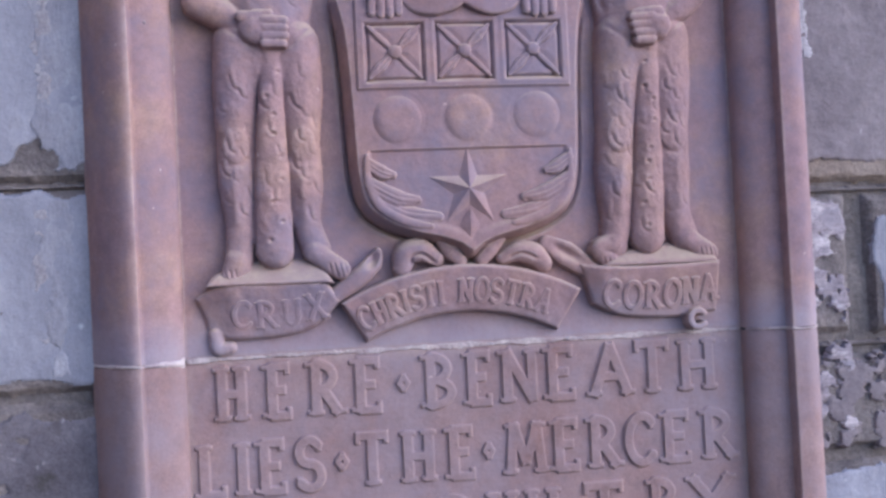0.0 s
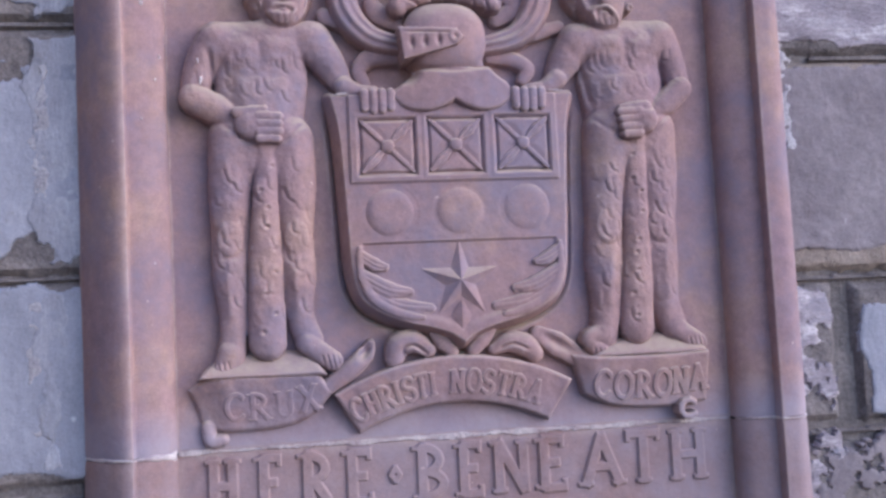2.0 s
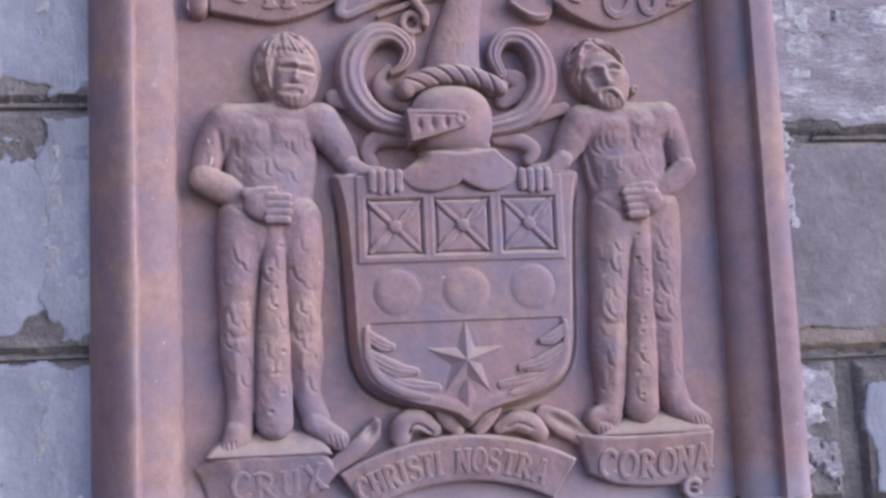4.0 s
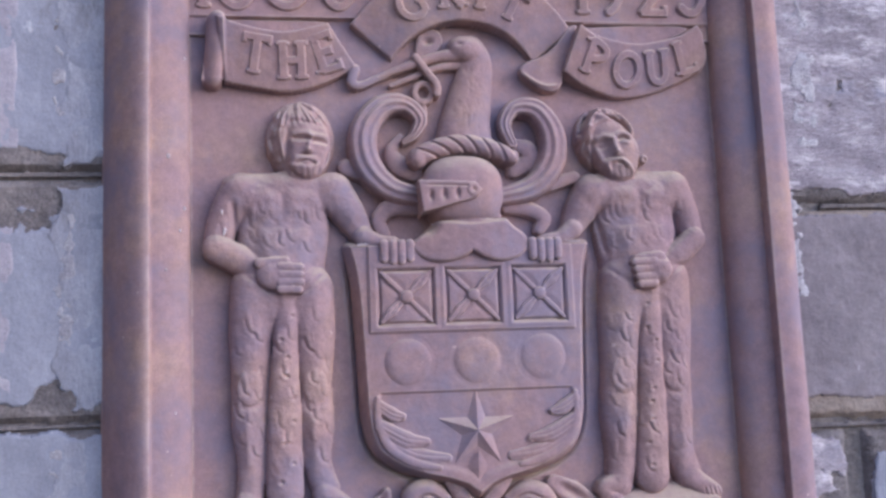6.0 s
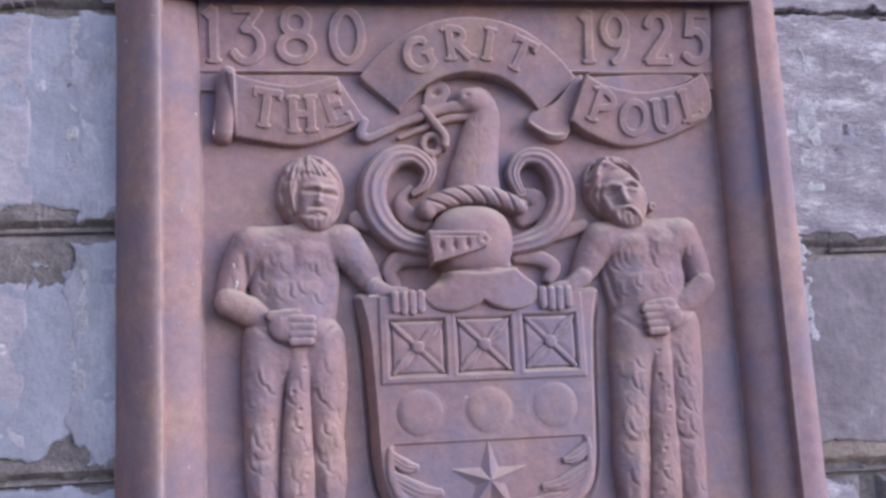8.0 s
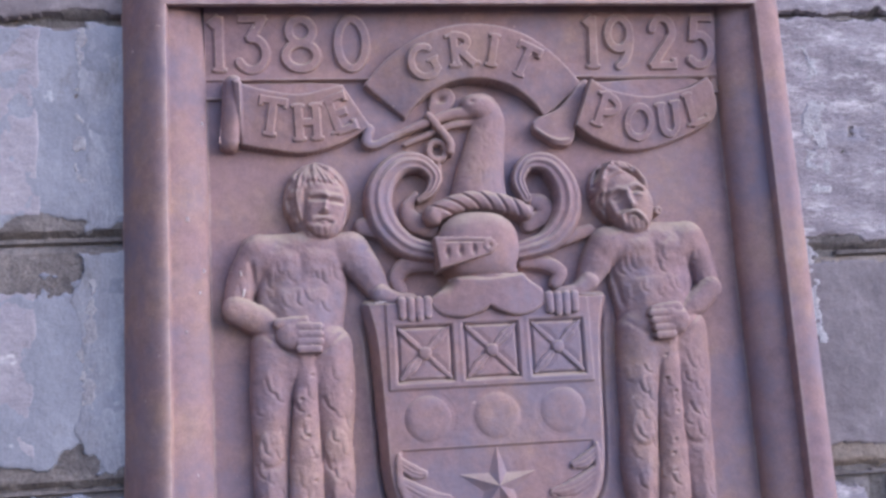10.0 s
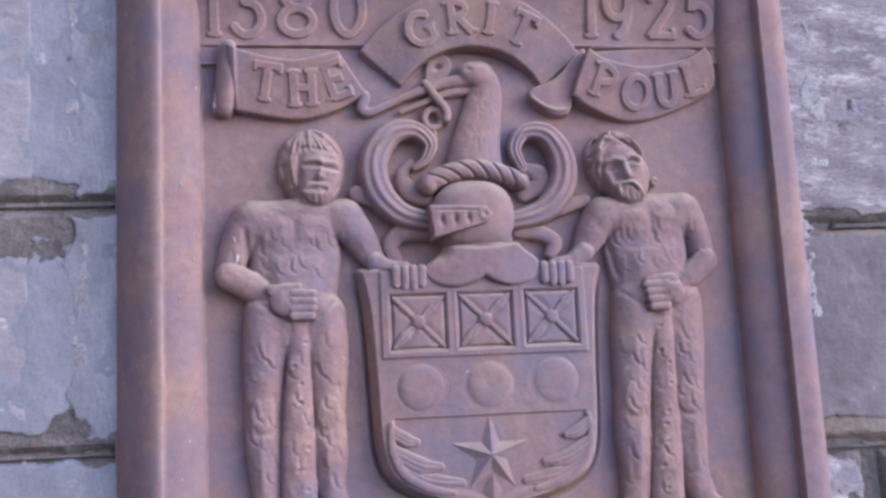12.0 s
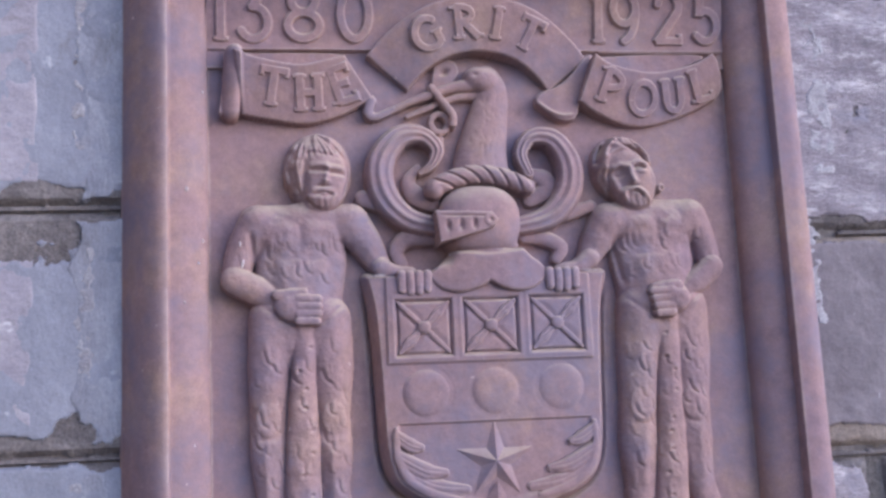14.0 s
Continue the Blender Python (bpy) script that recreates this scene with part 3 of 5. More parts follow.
# POUL
poul = Relief(0.125, 0.345, 1.850, 1.97, step=0.0011)
poul.plate(np.vstack([spline([(0.156, 1.953), (0.182, 1.939), (0.237, 1.931), (0.292, 1.942), (0.322, 1.958)], 6),
                      spline([(0.330, 1.948), (0.333, 1.905), (0.272, 1.873), (0.214, 1.861), (0.165, 1.874), (0.134, 1.893)], 6)]), 0.026, 0.003,
           tilt=lambda X, Z: 0.004 - 0.085 * np.clip(X - 0.135, 0, 0.2) + 0.28 * (Z - 1.905))
poul.plate(spline([(0.158, 1.956), (0.190, 1.942), (0.237, 1.935), (0.290, 1.945), (0.316, 1.962), (0.24, 1.9635)], 5, True), 0.006, 0.002)
poul.rough(0.0006, 60, 13)
poul_scroll = part("scroll", poul.mesh("scroll", SANDSTONE), tablet, "sagging stone scroll with raised capitals")
for ch, x, z, turn, w in (("P", 0.178, 1.910, -18, 0.039), ("O", 0.222, 1.897, -4, 0.041), ("U", 0.265, 1.902, 9, 0.040), ("L", 0.304, 1.917, 19, 0.036)):
    letter(ch, x, z, w, 0.047, poul_scroll, -0.0302 + 0.085 * (x - 0.135) - 0.28 * (z - 1.905), turn, 0.0053, 0.0042, lean=4.9, nod=15.5)

# CRUX
crux = Relief(-0.345, -0.14, 1.245, 1.345, step=0.0011)
crux.plate(np.vstack([spline([(-0.331, 1.320), (-0.300, 1.334), (-0.240, 1.334), (-0.178, 1.333)], 6),
                      spline([(-0.160, 1.309), (-0.192, 1.280), (-0.235, 1.269), (-0.309, 1.271), (-0.322, 1.296)], 6)]), 0.018, 0.007,
           tilt=lambda X, Z: 0.24 * (Z - 1.300) - 0.012 * ease((-0.28 - X) / 0.05))
crux.limb([(-0.309, 1.275), (-0.306, 1.260), (-0.293, 1.260)], [0.009, 0.009, 0.008], 0.004, 0.8)
crux.rough(0.0016, 55, 14)
crux_scroll = part("scroll", crux.mesh("scroll", SANDSTONE), tablet, "weathered stone scroll with raised capitals")
for ch, x, z, turn, w in (("C", -0.277, 1.298, 0, 0.026), ("R", -0.249, 1.297, 1, 0.027), ("U", -0.219, 1.298, 3, 0.026), ("X", -0.191, 1.304, 8, 0.026)):
    letter(ch, x, z, w, 0.034, crux_scroll, -0.0180 - 0.24 * (z - 1.300) + 0.012 * float(ease((-0.28 - x) / 0.05)), turn, 0.0032, 0.0019, nod=13.5)

# CHRISTI NOSTRA
arch2 = Relief(-0.175, 0.15, 1.245, 1.355, step=0.0011)
arch2.plate(arc_band(-0.012, 1.042, 0.246, 0.303, 61.5, 119.5, skew=-0.6), 0.022, 0.005, tilt=lambda X, Z: 0.24 * (np.hypot(X + 0.012, Z - 1.042) - 0.272) - 0.006 * ease((np.abs(X + 0.01) - 0.08) / 0.06))
arch2.rough(0.0011, 60, 15)
low_scroll = part("scroll", arch2.mesh("scroll", SANDSTONE), tablet, "arched stone scroll with raised capitals")
word = "CHRISTI NOSTRA"
pos = [116.2, 112.4, 108.6, 105.6, 102.6, 99.2, 96.3, 0, 89.8, 85.6, 81.8, 77.8, 73.6, 69.2]
for ch, a in zip(word, pos):
    if ch != " ":
        r = 0.272
        x = -0.012 + r * math.cos(radians(a))
        letter(ch, x, 1.042 + r * math.sin(radians(a)), 0.010 if ch == "I" else 0.0195, 0.031, low_scroll,
               -0.0220 + 0.006 * float(ease((abs(x + 0.01) - 0.08) / 0.06)), a - 90, 0.0031, 0.0028, nod=13.5)

# CORONA
corona = Relief(0.12, 0.325, 1.245, 1.345, step=0.0011)
corona.plate(np.vstack([spline([(0.134, 1.338), (0.176, 1.334), (0.239, 1.333), (0.311, 1.335)], 6),
                        spline([(0.309, 1.272), (0.251, 1.267), (0.188, 1.272), (0.148, 1.288)], 6)]), 0.020, 0.005,
             tilt=lambda X, Z: 0.24 * (Z - 1.300) - 0.012 * ease((0.165 - X) / 0.04))
corona.limb([(0.2815 + 0.0105 * math.cos(radians(t)), 1.2635 + 0.0105 * math.sin(radians(t))) for t in range(40, 321, 40)], 0.0042, 0.018, 0.8, smooth=False)
corona.rough(0.0011, 60, 16)
corona_scroll = part("scroll", corona.mesh("scroll", SANDSTONE), tablet, "stone scroll with raised capitals and a curled end")
for ch, x, z, turn, w in (("C", 0.172, 1.300, -3, 0.025), ("O", 0.1985, 1.297, -1, 0.025), ("R", 0.2245, 1.296, 0, 0.024), ("O", 0.2495, 1.297, 0, 0.024),
                          ("N", 0.2725, 1.299, 2, 0.023), ("A", 0.2955, 1.302, 4, 0.023)):
    letter(ch, x, z, w, 0.036, corona_scroll, -0.0200 - 0.24 * (z - 1.300), turn, 0.0036, 0.0030, nod=13.5)

# curled ribbon ends under the shield
CURLS = [([(-0.086, 1.344), (-0.080, 1.360), (-0.063, 1.364), (-0.044, 1.353)], [0.012, 0.0155, 0.0150, 0.0095], 0.012, 0.85, 0),
         ([(-0.165, 1.316), (-0.138, 1.335), (-0.120, 1.352), (-0.114, 1.364)], [0.010, 0.012, 0.011, 0.006], 0.012, 0.8, 0),
         ([(0.038, 1.350), (0.057, 1.357), (0.076, 1.353), (0.088, 1.342)], [0.008, 0.0135, 0.0155, 0.0120], 0.011, 0.85, 0),
         ([(0.095, 1.366), (0.118, 1.352), (0.150, 1.330)], [0.010, 0.016, 0.012], 0.010, 0.4, 0),
         ([(-0.037, 1.373), (-0.026, 1.361), (-0.014, 1.350)], [0.006, 0.0105, 0.008], 0.012, 0.8, 0),
         ([(0.036, 1.374), (0.024, 1.362), (0.012, 1.350)], [0.006, 0.0095, 0.008], 0.013, 0.8, 0)]
for n, (pts, radii, base, lift, flutes) in enumerate(CURLS):
    xs, zs = [p[0] for p in pts], [p[1] for p in pts]
    c = Relief(min(xs) - 0.02, max(xs) + 0.02, min(zs) - 0.02, max(zs) + 0.02, step=0.0011)
    c.limb(pts, radii, base, lift, k=0.003, flutes=flutes, flute_depth=0.0018)
    if n == 0:
        c.line([(-0.076, 1.346), (-0.073, 1.357), (-0.061, 1.359), (-0.046, 1.349)], 0.0022, 0.0045)
    if n == 2:
        c.line([(0.044, 1.350), (0.061, 1.3555), (0.079, 1.348)], 0.0020, 0.0034)
    if n == 1:
        c.dent(-0.121, 1.355, 0.006, 0.010, 0.010, -35)
    if n == 3:
        c.dent(0.119, 1.353, 0.020, 0.006, 0.008, -32)
    c.rough(0.0007, 70, 17 + n)
    part("ribbon_curl", c.mesh("ribbon_curl", SANDSTONE, sharp=54), tablet, "curled ribbon end carved in stone")

# ---- shield ----
SHIELD = 0.033
half = [(0.150, 1.665), (0.142, 1.630), (0.1375, 1.575), (0.1345, 1.507), (0.131, 1.450), (0.121, 1.418), (0.098, 1.399), (0.068, 1.387), (0.036, 1.379), (0.014, 1.371)]
edge_r = spline(half, 5)
outline = np.vstack([edge_r, [[-0.001, 1.360]], (edge_r * (-1, 1))[::-1] - (0.002, 0)])
sh = Relief(-0.165, 0.165, 1.345, 1.675, step=0.0011, sunk=-0.015)
d = sh.area(outline)
sh.H = np.where(d > -0.0085, (SHIELD - 0.004 * (sh.X / 0.14) ** 2) * np.clip((d + 0.0095) / 0.0105, 0, 1) ** 0.7, sh.sunk)
inside = d
chief = ease((sh.Z - 1.5555) / 0.003) * ease((0.131 - np.abs(sh.X + 0.001)) / 0.003) * (inside > 0)
sh.H += 0.0032 * chief
SQUARES = [(-0.0845, 1.6005), (-0.001, 1.6010), (0.0835, 1.6018)]
for cx, cz in SQUARES:
    u, v = np.abs(sh.X - cx), np.abs(sh.Z - cz)
    d = 0.0345 - np.maximum(u, v)
    sh.H -= 0.0022 * ease(d / 0.0020) * np.where(d > 0, 1, 0)
    sh.H -= 0.0042 * np.exp(-((d - 0.0016) / 0.0020) ** 2)
    sh.H += 0.0006 * np.exp(-((d + 0.0034) / 0.0022) ** 2)
    # bevelled quarters between the arms of each cross
    sh.H += np.where(d > 0, 0.0016 * ease((np.abs(u - v) - 0.004) / 0.012), 0)
sh.H = np.where(inside > 0, sh.H - 0.0030 * ease((1.4845 - sh.Z) / 0.0016) * ease((0.122 - np.abs(sh.X)) / 0.004) * ease((inside - 0.008) / 0.01), sh.H)
for cx, cz in ((-0.083, 1.5205), (0.0005, 1.5200), (0.0825, 1.5222)):
    q = np.hypot(sh.X - cx, sh.Z - cz) / 0.0315
    sh.H -= np.where(inside > 0, 0.0003 * np.exp(-((q - 1.0) / 0.05) ** 2), 0)
sh.rough(0.0005, 40, 18)


def shield_trench(X, Z):
    """A groove added along the shield's edge to deepen its dark outline."""
    g = Relief(0, 0.001, 0, 0.001, 0.001)
    g.X, g.Z = X, Z
    away = -g.area(outline) - 0.0085
    return 0.008 * np.where(away > -0.006, 1 - ease(away / 0.007), 0) * ease((1.652 - Z) / 0.02)


field("panel_face", -INNER, INNER, JOINT + 0.0015, FIELD_TOP, 0.0, SANDSTONE, tablet, 3, step=0.0026, carve=shield_trench)
shield = part("shield", sh.mesh("shield", SANDSTONE), tablet, "carved stone shield with three crossed squares, three discs and a star")

sal = Relief(-0.037, 0.037, -0.037, 0.037, step=0.0008, sunk=-0.002)
for i in range(4):
    a = radians(45 + 90 * i)
    c, s = math.cos(a), math.sin(a)
    wide = [0.0030, 0.0034, 0.0024] if i % 2 else [0.0030, 0.0066, 0.0024]
    sal.limb([(0.007 * c, 0.007 * s), (0.025 * c, 0.025 * s), (0.043 * c, 0.043 * s)], wide, 0.0016, 0.42 if i % 2 else 0.34, k=0.0008)
    if i % 2 == 0:
        sal.line([(0.011 * c, 0.011 * s), (0.030 * c, 0.030 * s)], 0.0012, 0.0014, False)
sal.oval(0, 0, 0.0080, 0.0080, 0.0030, 0.0030, k=0.001)
sal.H += np.where(sal.H > 0, 0.0003 * value_noise(sal.X, sal.Z, 90, 31), 0)
saltire_mesh = sal.mesh("saltire", SANDSTONE)
for cx, cz in SQUARES:
    part("saltire", saltire_mesh, shield, "", Matrix.Translation((cx, -SHIELD - 0.0012 + 0.004 * (cx / 0.14) ** 2, cz)))

disc = Relief(-0.034, 0.034, -0.034, 0.034, step=0.0011, sunk=-0.002)
q = np.hypot(disc.X, disc.Z) / 0.0312
disc.H = np.where(q < 1, -0.0010 + 0.0046 * (1 - q ** 5) + 0.0003 * value_noise(disc.X, disc.Z, 50, 33), disc.sunk)
disc_mesh = disc.mesh("disc", SANDSTONE, sharp=54)
for cx, cz in ((-0.083, 1.5205), (0.0005, 1.5200), (0.0825, 1.5222)):
    part("disc", disc_mesh, shield, "low domed stone disc", Matrix.Translation((cx, -SHIELD + 0.0008 + 0.004 * (cx / 0.14) ** 2, cz)))

# five-pointed star with ridged arms, and the spike below it
bm = bmesh.new()
cx, cz, yb = -0.003, 1.4355, -SHIELD + 0.0035
mid = bm.verts.new((cx, yb - 0.0098, cz))
rim = []
for i in range(10):
    a = radians(90 + 36 * i)
    r = (0.0525, 0.0210)[i % 2]
    rim.append(bm.verts.new((cx + r * math.cos(a) * 0.96, yb - (0.0005 if i % 2 == 0 else 0.0), cz + r * math.sin(a) * 0.97)))
for i in range(10):
    bm.faces.new((mid, rim[i], rim[(i + 1) % 10]))
low = [bm.verts.new(p) for p in ((cx, yb - 0.006, 1.412), (cx - 0.014, yb, 1.390), (cx - 0.001, yb + 0.001, 1.358), (cx + 0.013, yb, 1.391))]
spine = bm.verts.new((cx, yb - 0.0050, 1.388))
for i in range(4):
    bm.faces.new((spine, low[i], low[(i + 1) % 4]))
bm_part("star", bm, SANDSTONE, shield, "five-pointed stone star with ridged arms")

# wings beside the star: a shoulder along the shield's edge and three overlapping feathers
for side in (-1, 1):
    w = Relief(min(side * 0.02, side * 0.132), max(side * 0.02, side * 0.132), 1.378, 1.487, step=0.0009, sunk=-0.002)
    for tip, bow, root, wide, base in (((0.040, 1.4030), (0.078, 1.4080), (0.114, 1.4270), 0.0110, 0.0006), ((0.066, 1.4235), (0.090, 1.4270), (0.120, 1.4440), 0.0105, 0.0022),
                                       ((0.0935, 1.4550), (0.106, 1.4580), (0.122, 1.4690), 0.0085, 0.0019)):
        pts = [(side * root[0], root[1]), (side * bow[0], bow[1]), (side * tip[0], tip[1])]
        w.limb(pts, [wide * 0.8, wide, wide * 0.52], base, 0.36, k=0.0006)
        for off in (-0.35, 0.25):
            w.line([(x, z + wide * off) for x, z in pts], 0.0011, 0.0009)
        if base < 0.002:
            continue
        w.mark([(side * (tip[0] + 0.022), tip[1] - wide * 0.55), (side * (tip[0] + 0.008), tip[1] - wide * 0.60), (side * (tip[0] - 0.003), tip[1] - 0.002)], 0.0017, 0.0013)
    w.limb([(side * 0.1235, 1.478), (side * 0.1225, 1.446), (side * 0.109, 1.417), (side * 0.078, 1.398), (side * 0.050, 1.392)], [0.0030, 0.0050, 0.0062, 0.0060, 0.0035], 0.0022, 0.55, k=0.002)
    w.rough(0.0006, 80, 36 + side)
    part("wing", w.mesh("wing", SANDSTONE, sharp=54), shield, "", Matrix.Translation((0, -SHIELD + 0.0030, 0)))

# ---- helmet, wreath and crest ----
hel = Relief(-0.09, 0.09, 1.630, 1.785, step=0.0011)
hel.plate(np.vstack([spline([(-0.046, 1.694), (-0.060, 1.680), (-0.080, 1.665)], 5), spline([(-0.080, 1.665), (-0.062, 1.647), (-0.036, 1.642), (-0.012, 1.648), (0.000, 1.655)], 5),
                     spline([(0.000, 1.655), (0.014, 1.647), (0.036, 1.642), (0.060, 1.648), (0.077, 1.663)], 5), spline([(0.077, 1.663), (0.068, 1.677), (0.055, 1.686), (0.044, 1.697)], 5)]), 0.041, 0.005,
          tilt=lambda X, Z: 0.004 - 0.010 * (X / 0.08) ** 2)
u, v = np.abs(hel.X + 0.008) / 0.0525, np.abs(hel.Z - 1.733) / 0.046
q = u ** 2.5 + v ** 2.5
hel.H = smooth_max(hel.H, np.where(q < 1, 0.026 + 0.026 * np.clip(1 - q, 0, 1) ** 0.5, -1.0), 0.004)
hel.limb([(-0.004, 1.712), (-0.002, 1.688)], [0.044, 0.044], 0.026, 0.25, smooth=False)
hel.dent(-0.056, 1.695, 0.010, 0.012, 0.030)
hel.line([(-0.052, 1.698), (0.0, 1.692), (0.046, 1.698)], 0.003, 0.003)
hel.rough(0.0005, 50, 19)
helmet = part("helmet", hel.mesh("helmet", SANDSTONE, sharp=54), tablet, "carved stone helmet with a closed visor on scalloped shoulders")
vis = Relief(-0.075, 0.02, 1.695, 1.75, step=0.0009)
vis.plate([(-0.067, 1.7435), (0.004, 1.7400), (0.012, 1.7300), (0.004, 1.7200), (-0.030, 1.7105), (-0.062, 1.7030)], 0.052, 0.002, tilt=lambda X, Z: 0.006 - 0.09 * np.clip(-0.02 - X, 0, 1))
vis.line([(-0.060, 1.7370), (0.0, 1.7345)], 0.0012, 0.0015, False)
for i in range(3):
    vis.dent(-0.052 + 0.0165 * i, 1.7235 + 0.0012 * i, 0.0030, 0.0062, 0.0050)
vis.oval(0.0015, 1.7298, 0.0085, 0.0085, 0.058, 0.002, k=0.001)
vis.dent(0.0015, 1.7298, 0.003, 0.003, 0.003)
part("visor", vis.mesh("visor", SANDSTONE), helmet)

tor = Relief(-0.085, 0.085, 1.755, 1.815, step=0.0009)
rope = [(-0.062, 1.779), (-0.035, 1.790), (-0.004, 1.795), (0.030, 1.789), (0.058, 1.778)]
tor.limb(rope, [0.0125, 0.0125, 0.0125, 0.012, 0.010], 0.026, 1.0)
d, s, side = tor.along(spline(rope, 8))
lay = np.cos(2 * np.pi * (s * 6.2 + side * d / 0.020))
tor.H = np.where(tor.H > 0.005, tor.H - 0.006 * np.clip(-lay - 0.35, 0, 1), tor.H)
tor.oval(-0.064, 1.7745, 0.0125, 0.0125, 0.024, 0.016)
part("twisted_wreath", tor.mesh("twisted_wreath", SANDSTONE, sharp=54), tablet, "twisted rope wreath carved in stone")

bird = Relief(-0.12, 0.06, 1.79, 1.955, step=0.0010)
bird.limb([(0.000, 1.795), (0.004, 1.830), (0.013, 1.870), (0.020, 1.905), (0.013, 1.924)], [0.0385, 0.0325, 0.0265, 0.0215, 0.0205], 0.008, 0.62, k=0.004)
bird.oval(0.006, 1.924, 0.0235, 0.0175, 0.012, 0.016, turn=-12)
bird.limb([(0.004, 1.917), (-0.030, 1.914), (-0.068, 1.902), (-0.108, 1.887)], [0.010, 0.0075, 0.006, 0.0030], 0.012, 0.9)
bird.limb([(-0.002, 1.904), (-0.030, 1.901), (-0.060, 1.889), (-0.092, 1.876)], [0.006, 0.0050, 0.0042, 0.0030], 0.009, 0.8)
bird.plate(spline([(-0.052, 1.950), (-0.030, 1.953), (-0.022, 1.938), (-0.034, 1.918), (-0.058, 1.910)], 5, True), 0.008, 0.003)
bird.dent(-0.041, 1.937, 0.006, 0.004, 0.007, 20)
bird.dent(-0.003, 1.928, 0.004, 0.003, 0.003)
rng = np.random.RandomState(7)
for i in range(30):
    z = 1.80 + 0.10 * rng.rand()
    mid_x = 0.0 + (z - 1.80) * 0.19
    half_w = 0.030 - (z - 1.80) * 0.17
    x = mid_x + half_w * (2 * rng.rand() - 1)
    bird.dent(x, z, 0.0016, 0.0040, 0.0006, rng.uniform(-25, 25))
bird.rough(0.0005, 90, 20)
part("crest_bird", bird.mesh("crest_bird", SANDSTONE, sharp=54), tablet, "long-necked stone bird crest with a long beak")

key = Relief(-0.085, -0.02, 1.835, 1.925, step=0.0009)
key.limb([(-0.060, 1.912), (-0.046, 1.893), (-0.034, 1.876), (-0.034, 1.864)], 0.0052, 0.017, 0.8)
a = [(-0.0505 + 0.0115 * math.cos(radians(t)), 1.8665 + 0.0125 * math.sin(radians(t))) for t in range(0, 361, 30)]
key.limb(a, 0.0042, 0.010, 0.8, smooth=False)
key.limb([(-0.051, 1.855), (-0.049, 1.838)], [0.0045, 0.003], 0.008, 0.8, smooth=False)
part("key", key.mesh("key", SANDSTONE, sharp=54), tablet, "stone key held in the beak")


def scroll_leaf(name, pts, radii, extra, box, seed, parent):
    r = Relief(*box, step=0.0011)
    r.limb(pts, radii, 0.017, 0.75, k=0.002, flutes=3, flute_depth=0.0011)
    for p, rr, base in extra:
        r.limb(p, rr, base, 0.6, k=0.003)
    r.rough(0.0006, 60, seed)
    return part(name, r.mesh(name, SANDSTONE, sharp=54), parent, "acanthus-like stone scroll curling from the helmet")


scroll_leaf("mantling", [(-0.055, 1.728), (-0.099, 1.740), (-0.127, 1.773), (-0.130, 1.813), (-0.107, 1.845), (-0.076, 1.849), (-0.057, 1.831), (-0.064, 1.810), (-0.078, 1.800)],
            [0.012, 0.016, 0.0185, 0.0185, 0.016, 0.012, 0.010, 0.007, 0.004],
            [([(-0.152, 1.768), (-0.128, 1.757), (-0.088, 1.731)], [0.0115, 0.009, 0.004], 0.010),
             ([(-0.107, 1.684), (-0.113, 1.700), (-0.098, 1.716), (-0.066, 1.714)], [0.008, 0.010, 0.012, 0.008], 0.010),
             ([(-0.082, 1.808), (-0.094, 1.790), (-0.086, 1.772), (-0.066, 1.762)], [0.005, 0.009, 0.014, 0.012], 0.008)], (-0.172, -0.03, 1.665, 1.872), 23, tablet)
scroll_leaf("mantling", [(0.040, 1.727), (0.086, 1.740), (0.113, 1.774), (0.115, 1.812), (0.096, 1.842), (0.067, 1.845), (0.053, 1.823), (0.062, 1.797)],
            [0.012, 0.016, 0.0185, 0.0175, 0.0145, 0.011, 0.009, 0.007],
            [([(0.144, 1.754), (0.112, 1.745), (0.078, 1.731)], [0.008, 0.010, 0.004], 0.010),
             ([(0.094, 1.686), (0.100, 1.700), (0.082, 1.712), (0.052, 1.714)], [0.008, 0.010, 0.010, 0.007], 0.010),
             ([(0.064, 1.798), (0.082, 1.792), (0.088, 1.778), (0.064, 1.764)], [0.008, 0.013, 0.013, 0.010], 0.007)], (0.02, 0.16, 1.665, 1.872), 24, tablet)


# ---- the two carved supporters: plain weathered forms in one piece each ----
def lock(r, x, z, length, lean, deep):
    """A flame-shaped tuft: a soft ridge with a cut that hooks round its tip."""
    ridge = np.array([(x - lean * 0.5, z + length * 0.5), (x + 0.0012, z), (x + lean * 0.5, z - length * 0.5)])
    r.mark(ridge, 0.0040, -0.0017 * deep)
    r.mark([(x - 0.0040 - lean * 0.2, z + length * 0.15), (x - 0.0034 + lean * 0.3, z - length * 0.35), (x + 0.0030 + lean * 0.5, z - length * 0.60)], 0.0019, 0.0036 * deep)
    r.mark([(x + 0.0046 - lean * 0.3, z + length * 0.35), (x + 0.0046, z - length * 0.2)], 0.0016, 0.0014 * deep)


def tufts(r, boxes, seed):
    """Locks of hair scattered over stretches of the figure."""
    rng = np.random.RandomState(seed)
    for x0, x1, z0, z1, n in boxes:
        for i in range(n):
            x = x0 + (x1 - x0) * ((i * 0.618 + 0.15 * rng.rand()) % 1)
            z = z0 + (z1 - z0) * (i + rng.uniform(0.15, 0.85)) / n if z1 - z0 > 0.06 else rng.uniform(z0, z1)
            lock(r, x, z, rng.uniform(0.014, 0.027), rng.uniform(-0.001, 0.008), rng.uniform(0.10, 0.62))


